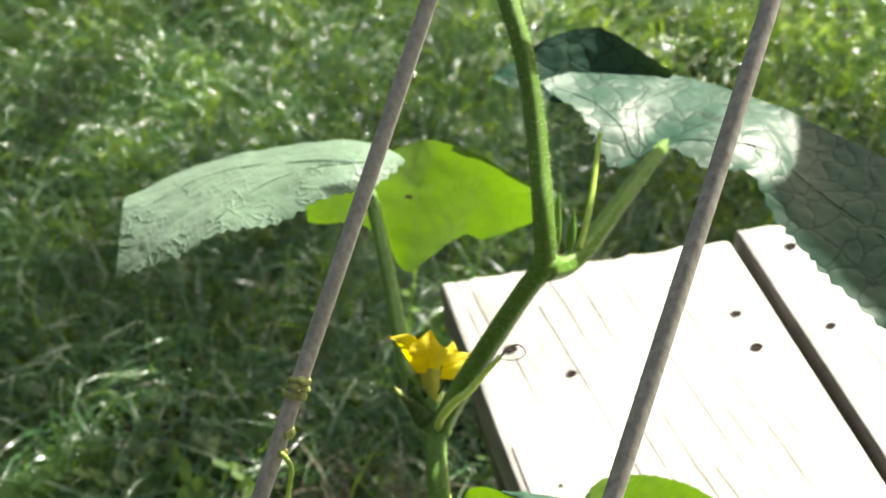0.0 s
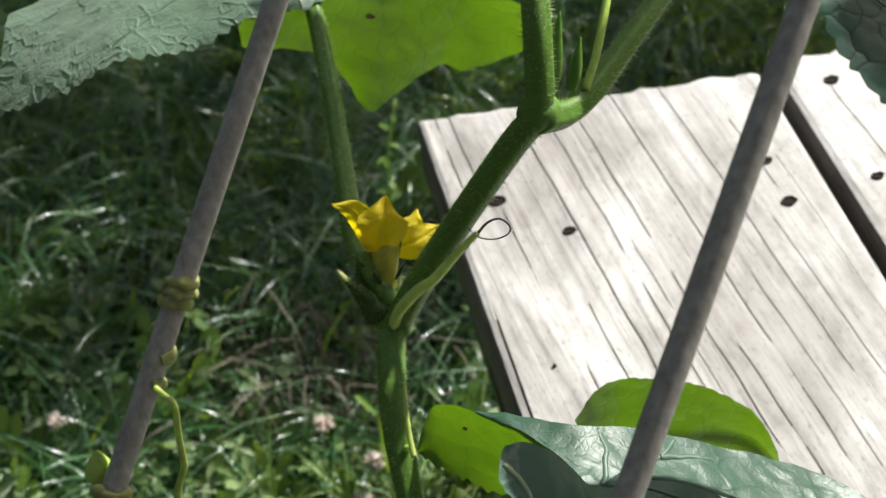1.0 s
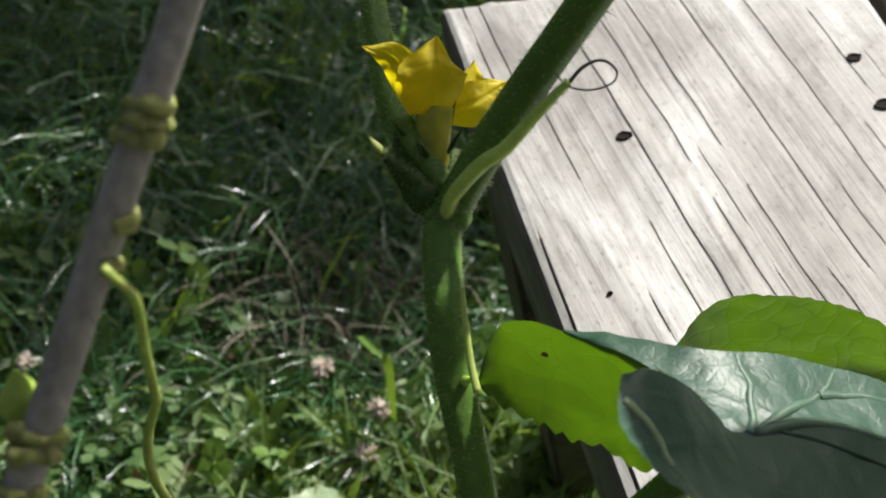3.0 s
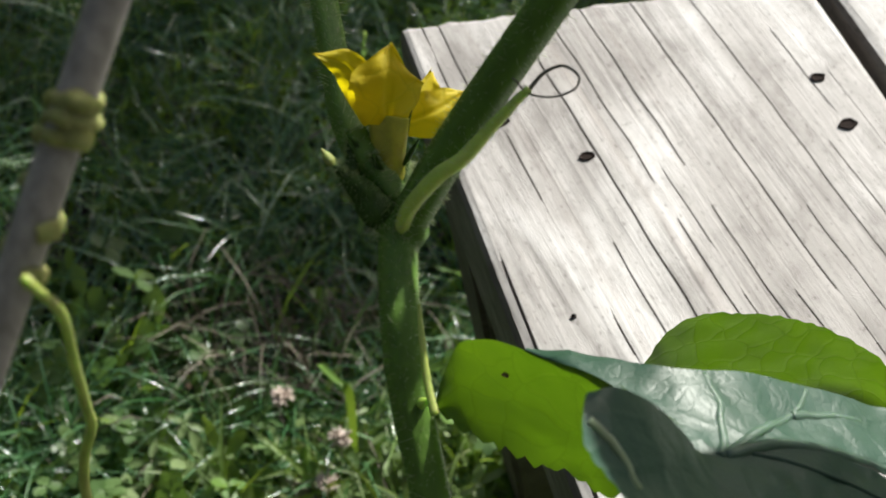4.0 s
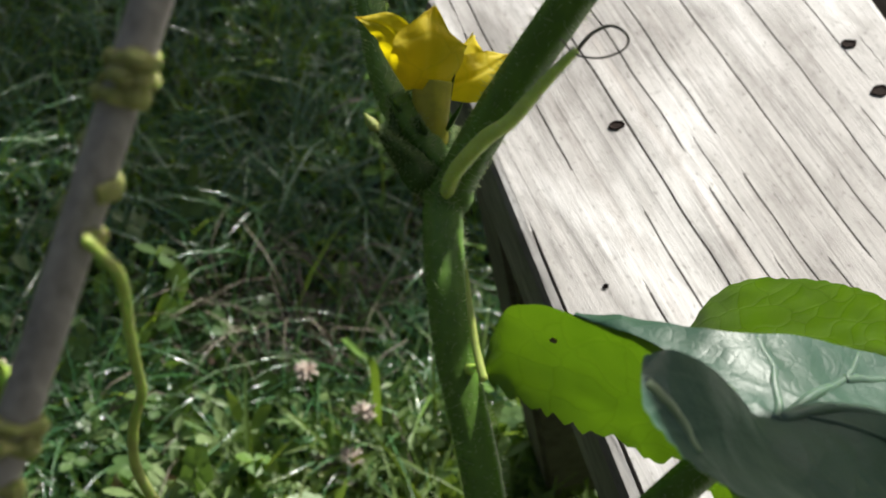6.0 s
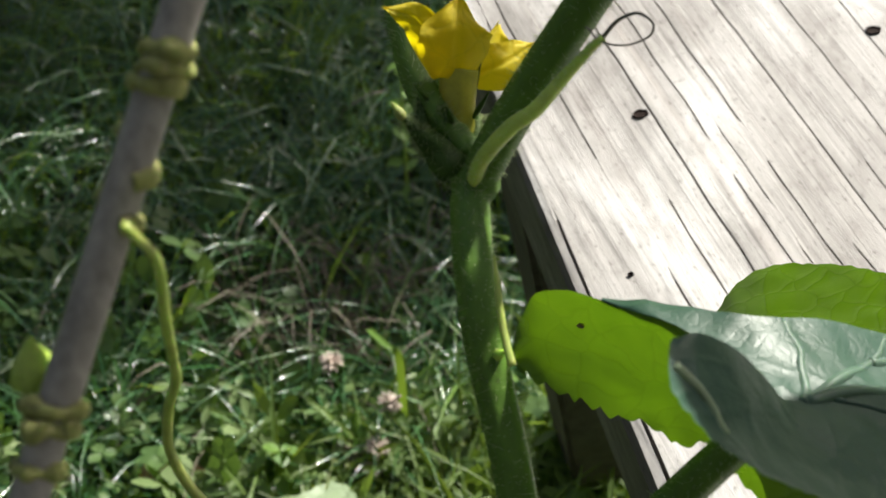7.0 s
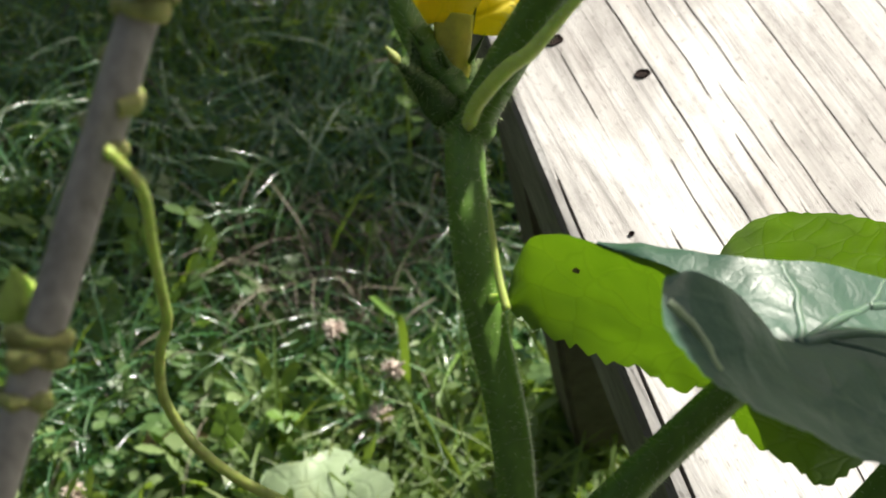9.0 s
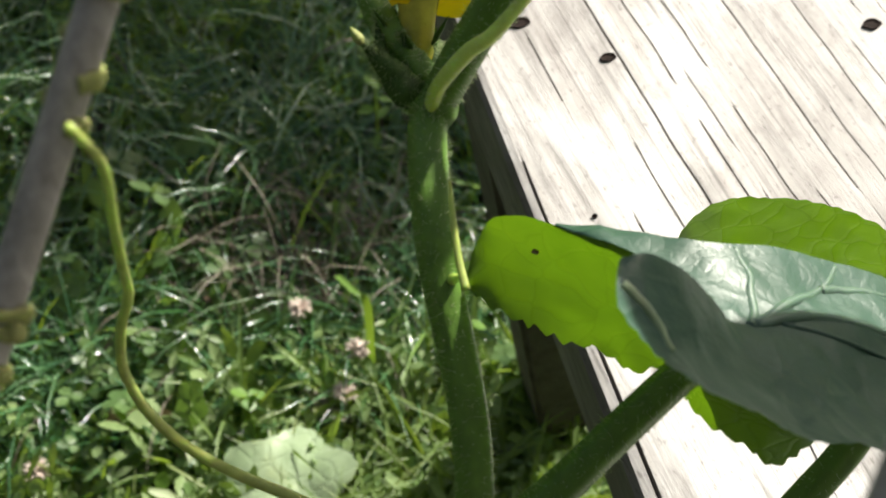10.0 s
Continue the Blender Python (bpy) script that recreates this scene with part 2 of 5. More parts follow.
DRY_GREY = leaf_material("bleached_dead_leaf", (0.36, 0.32, 0.27), (0.4, 0.34, 0.25), 0.15, 0.7, 150.0, 0.4)
WALL = plain_material("dull_wall_paint", (0.055, 0.058, 0.048), 0.85, 0.25, 6.0, depth=0.004)
BARK = plain_material("tree_bark", (0.12, 0.09, 0.07), 0.9, 0.4, 14.0, (1, 1, 0.2), depth=0.02, relief=0.8)
TREE_LEAF = grass_material("tree_leaf", (0.04, 0.09, 0.02), (0.06, 0.13, 0.03), (0.09, 0.17, 0.04), (0.2, 0.34, 0.03))

# ---- builders ----
def mesh_object(name, verts, faces, mat, parent=None, label="", smooth=True):
    me = bpy.data.meshes.new(name)
    me.from_pydata([tuple(v) for v in verts], [], [tuple(f) for f in faces])
    me.update()
    if smooth:
        me.polygons.foreach_set("use_smooth", [True] * len(me.polygons))
    me.materials.append(mat)
    ob = new(name, me)
    if parent is not None:
        ob.parent = parent
        ob.matrix_parent_inverse = parent.matrix_world.inverted()
    if label:
        tagged(ob, label)
    return ob


def part(name, bm, mat, parent, label=""):
    me = bpy.data.meshes.new(name)
    bm.to_mesh(me)
    bm.free()
    me.materials.append(mat)
    ob = new(name, me)
    ob.parent = parent
    ob.matrix_parent_inverse = parent.matrix_world.inverted()
    if label:
        tagged(ob, label)
    return ob


def thing(name, at, label, category, group=""):
    ob = new(name)
    ob.empty_display_size = 0.02
    ob.matrix_world = Matrix.Translation(at)
    return tagged(ob, label, category, group)


def spline(points, n):
    """n places along a smooth curve through the points, spaced evenly by length."""
    p = np.array(points, float)
    if len(p) == 2:
        return p[0] + (p[1] - p[0]) * np.linspace(0, 1, n)[:, None]
    q = np.vstack([2 * p[0] - p[1], p, 2 * p[-1] - p[-2]])
    out = []
    for i in range(len(p) - 1):
        a, b, c, d = q[i:i + 4]
        for t in np.linspace(0, 1, 24, endpoint=False):
            out.append(0.5 * (2 * b + (c - a) * t + (2 * a - 5 * b + 4 * c - d) * t * t + (3 * b - a - 3 * c + d) * t ** 3))
    out = np.vstack([out, p[-1]])
    s = np.r_[0, np.cumsum(np.linalg.norm(np.diff(out, axis=0), axis=1))]
    at = np.linspace(0, s[-1], n)
    return np.stack([np.interp(at, s, out[:, k]) for k in range(3)], 1)


def along(values, n):
    return np.interp(np.linspace(0, 1, n), np.linspace(0, 1, len(values)), values)


def tube(points, radii, n=60, sides=14, ribs=0, depth=0.0, wobble=0.0, seed=0):
    """Verts and faces of a round or ribbed stalk along a curve, closed at both ends."""
    c = spline(points, n)
    r = along(radii, n)
    rng = np.random.RandomState(seed)
    if wobble:
        k = rng.normal(0, wobble, (max(4, n // 6), 3))
        c = c + np.stack([along(k[:, i], n) for i in range(3)], 1)
    tan = np.gradient(c, axis=0)
    tan /= np.linalg.norm(tan, axis=1)[:, None]
    side = np.cross(tan[0], (0.3, 0.2, 0.9))
    verts, frames = [], []
    for i in range(n):
        side = side - tan[i] * (side @ tan[i])
        side /= np.linalg.norm(side)
        up = np.cross(tan[i], side)
        frames.append((side.copy(), up))
        for k in range(sides):
            a = 2 * math.pi * k / sides
            rr = r[i] * (1 + depth * math.cos(ribs * a + 0.02 * i))
            verts.append(c[i] + rr * (math.cos(a) * side + math.sin(a) * up))
    faces = [(i * sides + k, i * sides + (k + 1) % sides, (i + 1) * sides + (k + 1) % sides, (i + 1) * sides + k)
             for i in range(n - 1) for k in range(sides)]
    faces += [tuple(range(sides))[::-1], tuple(range((n - 1) * sides, n * sides))]
    return verts, faces


def stalk(name, points, radii, mat, parent, label="", n=60, sides=20, ribs=5, depth=0.07, wobble=0.0, seed=0):
    v, f = tube(points, radii, n, sides, ribs, depth, wobble, seed)
    return mesh_object(name, v, f, mat, parent, label)


def bristles(points, radii, count, length, parent, seed=1, thick=0.00007, start=0.0):
    """Stiff little hairs that stand out from a stalk."""
    rng = np.random.RandomState(seed)
    n = 3000
    c, r = spline(points, n), along(radii, n)
    tan = np.gradient(c, axis=0)
    tan /= np.linalg.norm(tan, axis=1)[:, None]
    verts, faces = [], []
    for _ in range(count):
        i = int((start + (1 - start) * rng.rand()) * (n - 1))
        w = rng.normal(0, 1, 3)
        w -= tan[i] * (w @ tan[i])
        w /= np.linalg.norm(w)
        s = np.cross(tan[i], w)
        b = c[i] + w * r[i] * 0.97
        tip = b + (w + rng.normal(0, 0.25, 3)) * length * (0.5 + rng.rand())
        k = len(verts)
        verts += [b + s * thick, b - s * thick * 0.5 + tan[i] * thick * 0.87, b - s * thick * 0.5 - tan[i] * thick * 0.87, tip]
        faces += [(k, k + 1, k + 3), (k + 1, k + 2, k + 3), (k + 2, k, k + 3)]
    return tagged(mesh_object("bristles", verts, faces, HAIR, parent, "short pale bristly hairs"), kind="stuff")


def sheet(rows, nu, nv):
    """A smooth surface through a small net of places: nv+1 lines of nu+1 places."""
    lines = [spline(r, nu + 1) for r in rows]
    grid = np.zeros((nv + 1, nu + 1, 3))
    v = np.linspace(0, 1, nv + 1)
    at = np.linspace(0, 1, len(rows))
    for i in range(nu + 1):
        cols = np.array([l[i] for l in lines])
        if len(rows) == 2:
            grid[:, i] = cols[0] + (cols[1] - cols[0]) * v[:, None]
        else:
            a, b, c = cols[0], cols[1], cols[-1]
            m = 2 * b - 0.5 * (a + c)
            grid[:, i] = (1 - v)[:, None] ** 2 * a + (2 * v * (1 - v))[:, None] * m + (v ** 2)[:, None] * c
    return grid


def teeth(n, count, depth, seed):
    """Uneven saw teeth along a leaf's margin."""
    rng = np.random.RandomState(seed)
    cuts = np.sort(np.r_[0, (np.arange(1, count) + rng.uniform(-0.3, 0.3, count - 1)) / count, 1])
    size = rng.uniform(0.45, 1.0, count)
    out = np.zeros(n)
    for i, t in enumerate(np.linspace(0, 1, n)):
        k = min(count - 1, np.searchsorted(cuts, t, side="right") - 1)
        f = (t - cuts[k]) / max(1e-6, cuts[k + 1] - cuts[k])
        out[i] = depth * size[k] * (f / 0.62 if f < 0.62 else (1 - f) / 0.38) ** 0.8
    return out


def blade(name, rows, mat, parent, label="", nu=150, nv=40, low=(22, 0.0022), top=(0, 0.0), ripple=0.0006, seed=3, quilt=None):
    """A leaf blade on a net of places, with toothed margins and a gentle ripple."""
    g = sheet(rows, nu, nv)
    du, dv = np.gradient(g, axis=1), np.gradient(g, axis=0)
    nrm = np.cross(du, dv)
    nrm /= np.linalg.norm(nrm, axis=2)[:, :, None] + 1e-9
    uv = dv / (np.linalg.norm(dv, axis=2)[:, :, None] + 1e-9)
    v = np.linspace(0, 1, nv + 1)[:, None, None]
    lo = teeth(nu + 1, low[0], low[1], seed)[None, :, None] if low[0] else 0.0
    hi = teeth(nu + 1, top[0], top[1], seed + 1)[None, :, None] if top[0] else 0.0
    g = g + uv * lo * np.clip((v - 0.55) / 0.45, 0, 1) ** 2 - uv * hi * np.clip((0.45 - v) / 0.45, 0, 1) ** 2
    for j in range(nv + 1):
        for i in range(nu + 1):
            p = Vector(g[j, i])
            g[j, i] += nrm[j, i] * ripple * (noise.noise(p * 70 + Vector((seed, 0, 0))) * 1.4 + noise.noise(p * 190) * 0.5)
            if quilt:
                d = noise.voronoi((p + noise.noise_vector(p * 90) * 0.0018) * quilt[0])[0]
                worn = min(1.0, max(0.0, quilt[2] + 1.5 * noise.noise(p * 75 + Vector((seed, 5, 0)))))
                g[j, i] -= nrm[j, i] * quilt[1] * worn * math.exp(-16.0 * (d[1] - d[0]))
    faces = [(j * (nu + 1) + i, j * (nu + 1) + i + 1, (j + 1) * (nu + 1) + i + 1, (j + 1) * (nu + 1) + i)
             for j in range(nv) for i in range(nu)]
    ob = mesh_object(name, g.reshape(-1, 3), faces, mat, parent, label)
    return ob, g


def vein_on(g, path, r0, r1, parent, lift=0.0002, side=1.0, mat=None):
    """A raised vein that follows the blade g through places (u, v)."""
    nv, nu = g.shape[0] - 1, g.shape[1] - 1
    du, dv = np.gradient(g, axis=1), np.gradient(g, axis=0)
    nrm = np.cross(du, dv)
    nrm /= np.linalg.norm(nrm, axis=2)[:, :, None] + 1e-9
    uv = spline([(u, v, 0) for u, v in path], 24)
    pts = []
    for u, v, _ in uv:
        i, j = int(round(np.clip(u, 0, 1) * nu)), int(round(np.clip(v, 0, 1) * nv))
        pts.append(g[j, i] + nrm[j, i] * lift * side)
    v, f = tube(pts[::3] + [pts[-1]], [r0, r1], 30, 8)
    return mesh_object("vein", v, f, mat or VEIN, parent)


def blemish(g, u, v, r, parent):
    """A small dry brown spot on the blade g."""
    i, j = int(u * (g.shape[1] - 1)), int(v * (g.shape[0] - 1))
    p, a, b = g[j, i], g[j, i + 1] - g[j, i], g[j + 1, i] - g[j, i]
    n = np.cross(a, b)
    n /= np.linalg.norm(n)
    a = a / np.linalg.norm(a)
    b = np.cross(n, a)
    rng = np.random.RandomState(int(u * 1000))
    rim = [p + (a * math.cos(k) * 1.5 + b * math.sin(k)) * r * rng.uniform(0.6, 1.2) for k in np.linspace(0, 2 * math.pi, 11)[:-1]]
    verts = [q + n * 0.00025 for q in rim] + [q - n * 0.00025 for q in rim]
    faces = [tuple(range(10)), tuple(range(19, 9, -1))] + [(k, (k + 1) % 10, 10 + (k + 1) % 10, 10 + k) for k in range(10)]
    return mesh_object("dry_spot", verts, faces, DRY_LEAF, parent)


# ---- ground: one sheet to the horizon, with lawn on it where the place lies ----
def build_ground():
    n = 60
    xs = np.sinh(np.linspace(-7, 7, n + 1)) / math.sinh(7) * 400
    verts = [(x, y, 0.004 * noise.noise(Vector((x * 3, y * 3, 0))) if abs(x) < 3 and abs(y) < 3 else 0.0) for y in xs for x in xs]
    faces = [(j * (n + 1) + i, j * (n + 1) + i + 1, (j + 1) * (n + 1) + i + 1, (j + 1) * (n + 1) + i) for j in range(n) for i in range(n)]
    g = mesh_object("ground", verts, faces, SOIL)
    return tagged(g, "dark garden soil with dry thatch under the lawn", "ground", kind="structure")


def grass_blades(count, area, mat, length, width, lean, seed, density=None, base=(0.0, 0.0)):
    """Many bent, tapering blades of grass as one mesh."""
    rng = np.random.RandomState(seed)
    x0, x1, y0, y1 = area
    verts, faces = [], []
    k = 0
    while k < count:
        x, y = rng.uniform(x0, x1), rng.uniform(y0, y1)
        if density is not None and rng.rand() > density(x, y):
            continue
        clump = noise.noise(Vector((x * 14, y * 14, seed)))
        h = length * rng.uniform(0.5, 1.25) * (1 + 0.35 * clump)
        w = width * rng.uniform(0.6, 1.3)
        a = rng.uniform(0, 2 * math.pi) + clump * 1.5
        bend = lean * rng.uniform(0.3, 1.5)
        d = np.array((math.cos(a), math.sin(a), 0.0))
        tw = rng.uniform(-0.9, 0.9)
        s = np.array((-math.sin(a + tw), math.cos(a + tw), rng.normal(0, 0.35)))
        z0 = rng.uniform(*base)
        b = len(verts)
        fold = w * rng.uniform(0.10, 0.30)
        for t, wf in ((0.0, 0.8), (0.3, 1.0), (0.55, 0.9), (0.8, 0.55)):
            ang = bend * t
            c = np.array((x, y, z0)) + h * t * (d * math.sin(ang) + np.array((0, 0, 1.0)) * math.cos(ang))
            up = np.array((-d[0] * math.cos(ang), -d[1] * math.cos(ang), math.sin(ang)))
            verts += [c - s * w * wf / 2 + up * fold, c - up * fold * 0.3, c + s * w * wf / 2 + up * fold]
        ang = bend * 1.05
        verts.append(np.array((x, y, z0)) + h * (d * math.sin(ang) + np.array((0, 0, 1.0)) * math.cos(ang)))
        for r in range(3):
            i = b + 3 * r
            faces += [(i, i + 1, i + 4, i + 3), (i + 1, i + 2, i + 5, i + 4)]
        faces += [(b + 9, b + 10, b + 12), (b + 10, b + 11, b + 12)]
        k += 1
    return verts, faces


def under_bench(x, y):
    return 0.0 if -0.02 < x < 0.40 and -1.4 < y < -0.24 else 1.0


def bare(x, y):
    """0 on the bare, strawy patch of soil in the turf, 1 away from it."""
    d = math.hypot((x + 0.075) / 1.5, y - 0.145) + 0.02 * noise.noise(Vector((x * 25, y * 25, 3)))
    return min(1.0, max(0.06, (d - 0.022) / 0.035))


def clover_zone(x, y):
    """Thin, trodden turf near the plant's foot, full lawn in tufts beyond."""
    d = math.hypot(x + 0.12, y + 0.02)
    tuft = 0.62 + 0.9 * noise.noise(Vector((x * 11, y * 11, 8)))
    return under_bench(x, y) * bare(x, y) * max(0.12, tuft) * (0.25 + 0.75 * min(1.0, max(0.0, (d - 0.10) / 0.22)))


def long_zone(x, y):
    """Long blades lie in swathes over the lawn beside the bench."""
    fade = min(1.0, max(0.0, (x + 0.65) / 0.25), max(0.0, (1.3 - y) / 0.4))
    return fade * under_bench(x, y) * bare(x, y) * max(0.1, 0.6 + 1.1 * noise.noise(Vector((x * 8, y * 8, 21)))) * (1.0 if x < 0.38 else 0.35)


def build_lawn():
    v, f = grass_blades(60000, (-0.75, 1.15, -0.25, 1.75), GRASS, 0.08, 0.0021, 1.25, 11, clover_zone)
    tagged(mesh_object("lawn_grass", v, f, GRASS), "uncut dark green lawn grass with glossy bent blades", "grass", kind="stuff")
    v, f = grass_blades(15000, (-0.65, 0.9, 0.04, 1.3), GRASS_LONG, 0.115, 0.0022, 2.0, 17, long_zone)
    tagged(mesh_object("long_grass", v, f, GRASS_LONG), "long glossy arching grass blades lying over the lawn", "grass", kind="stuff")
    v, f = grass_blades(2400, (-0.45, 0.25, 0.0, 0.16), GRASS_LONG, 0.075, 0.003, 1.5, 18, lambda x, y: under_bench(x, y) * bare(x, y))
    tagged(mesh_object("thin_grass", v, f, GRASS_LONG), "thin glossy young grass among the clover", "grass", kind="stuff")
    v, f = grass_blades(3600, (-0.45, 0.25, -0.25, 0.03), GRASS_SUNNY, 0.07, 0.0034, 1.6, 28, under_bench)
    tagged(mesh_object("thin_grass", v, f, GRASS_SUNNY), "thin grass brightened for sun among the clover", "grass", kind="stuff")
    v, f = grass_blades(240, (-0.20, 0.05, 0.05, 0.22), THATCH, 0.085, 0.0014, 2.4, 19, lambda x, y: under_bench(x, y) * (1.15 - bare(x, y)), (0.005, 0.04))
    tagged(mesh_object("dry_thatch", v, f, THATCH), "tangle of dry brown straw in the turf", "thatch", kind="stuff")
    v, f = grass_blades(2600, (-0.6, 0.9, -0.25, 1.4), THATCH, 0.06, 0.0016, 2.6, 12, under_bench, (0.0, 0.03))
    tagged(mesh_object("dry_thatch", v, f, THATCH), "dry straw-coloured dead grass lying in the lawn", "thatch", kind="stuff")
    v, f = grass_blades(34000, (-2.6, 3.2, -1.7, 4.4), GRASS, 0.095, 0.010, 1.2, 13, lambda x, y: under_bench(x, y) * (0.0 if -0.75 < x < 1.15 and -0.25 < y < 1.75 else 1.0))
    tagged(mesh_object("lawn_grass", v, f, GRASS), "uncut green lawn grass round the garden bench", "grass", kind="stuff")


def build_walls():
    """Plain unseen walls, added to close the garden all round and block skylight."""
    for name, lo, hi in (("wall_south", (-5.0, -2.0, 0.0), (6.7, -1.75, 4.2)), ("wall_west", (-3.4, -1.75, 0.0), (-3.2, 7.5, 2.6)), ("wall_north", (-3.4, 7.5, 0.0), (6.7, 7.7, 3.0)), ("wall_east", (6.5, -1.75, 0.0), (6.7, 7.5, 2.4))):
        bm = bmesh.new()
        bmesh.ops.create_cube(bm, size=1.0)
        for v in bm.verts:
            v.co = Vector([a + (b - a) * (c + 0.5) for a, b, c in zip(lo, hi, v.co)])
        me = bpy.data.meshes.new(name)
        bm.to_mesh(me)
        bm.free()
        me.materials.append(WALL)
        tagged(new(name, me), "unseen plain dull wall added to block skylight", "wall", kind="structure")


# ---- bench of weathered boards ----
def board_mesh(width, length, thick, seed, cracks, end_rag=0.0022, skew=0.0, drift=0.1):
    """A plank from y=0 down to y=-length, its top in wavering columns so that cracks can sink into it."""
    rng = np.random.RandomState(seed)
    rows = np.r_[np.linspace(0, -0.40, 110), np.linspace(-0.41, -length, 30)]
    cols = [(x, None) for x in np.linspace(0.004, width - 0.004, 30)]
    for k, (cx, _, _, cw, _) in enumerate(cracks):
        cols += [(cx - cw * 0.75, None), (cx, k), (cx + cw * 0.75, None)]
    cols = sorted(cols, key=lambda c: c[0])
    cols = [(0.0, "edge"), (0.0012, "round")] + cols + [(width - 0.0012, "round"), (width, "edge")]
    verts = []
    m = len(cols)
    for j, y in enumerate(rows):
        for x, tag in cols:
            e = min(1.0, x / 0.02, (width - x) / 0.02)
            wob = min(1.0, x / 0.03, (width - x) / 0.03) * drift * min(0.24, -y) + e * (0.0025 * noise.noise(Vector((x * 9, y * 7, seed))) + 0.0008 * noise.noise(Vector((x * 60, y * 40, seed))))
            ridge = 0.0002 * noise.noise(Vector(((x) * 260, y * 5, seed + 7)))
            z = ridge
            if tag == "edge":
                z = -0.0035
            elif tag == "round":
                z = -0.0009 + 0.4 * ridge
            elif tag is not None:
                cx, ya, yb, cw, cd = cracks[tag]
                if yb <= y <= ya:
                    f = min(1.0, (ya - y) / 0.02 if ya < -0.001 else 1.0, (y - yb) / 0.03)
                    z = -cd * f * min(1.0, max(0.0, 0.62 + 1.5 * noise.noise(Vector((cx * 300, y * 22, seed)))))
            yy = y + skew * x
            if j == 0:
                yy += end_rag * (noise.noise(Vector((x * 90, 1.5, seed))) + 0.6 * noise.noise(Vector((x * 260, 3.5, seed)))) - 0.001
                z -= 0.0012
            verts.append((x + wob, yy, z))
    n = len(rows)
    faces = [(j * m + i, (j + 1) * m + i, (j + 1) * m + i + 1, j * m + i + 1) for j in range(n - 1) for i in range(m - 1)]
    base = len(verts)
    verts += [(v[0] if 0 < i % m < m - 1 else (0.0015 if i % m == 0 else width - 0.0015), v[1], -thick) for i, v in enumerate(verts)]
    faces += [(base + j * m + i, base + j * m + i + 1, base + (j + 1) * m + i + 1, base + (j + 1) * m + i) for j in range(n - 1) for i in range(m - 1)]
    for i in range(m - 1):
        faces.append((i, i + 1, base + i + 1, base + i))
        q = (n - 1) * m
        faces.append((q + i + 1, q + i, base + q + i, base + q + i + 1))
    for j in range(n - 1):
        faces.append((j * m, base + j * m, base + (j + 1) * m, (j + 1) * m))
        q = m - 1
        faces.append((j * m + q, (j + 1) * m + q, base + (j + 1) * m + q, base + j * m + q))
    return verts, faces


def screw(parent, x, y, z, r, seed):
    """A sunken, rusted screw head with a ragged rim."""
    rng = np.random.RandomState(seed)
    bm = bmesh.new()
    ring = []
    for k in range(14):
        a = 2 * math.pi * k / 14
        rr = r * rng.uniform(0.8, 1.15)
        ring.append(bm.verts.new((x + rr * 1.25 * math.cos(a), y + rr * 0.85 * math.sin(a), z + 0.0009)))
    inner = [bm.verts.new((x + (v.co.x - x) * 0.6, y + (v.co.y - y) * 0.6, z + 0.0002)) for v in ring]
    low = [bm.verts.new((v.co.x, v.co.y, z - 0.004)) for v in ring]
    for k in range(14):
        q = (k + 1) % 14
        bm.faces.new((ring[k], ring[q], inner[q], inner[k]))
        bm.faces.new((low[k], low[q], ring[q], ring[k]))
    bm.faces.new(inner)
    return part("screw", bm, RUST, parent)


def leg_mesh(top, foot, wx, wy):
    """A squared post that leans, with softened edges."""
    bm = bmesh.new()
    bmesh.ops.create_cube(bm, size=1.0)
    for v in bm.verts:
        c = Vector(top) if v.co.z > 0 else Vector(foot)
        v.co = c + Vector((v.co.x * wx, v.co.y * wy, 0))
    bmesh.ops.bevel(bm, geom=list(bm.edges), offset=0.003, segments=2, affect="EDGES")
    return bm


BENCH_TOP = 0.45


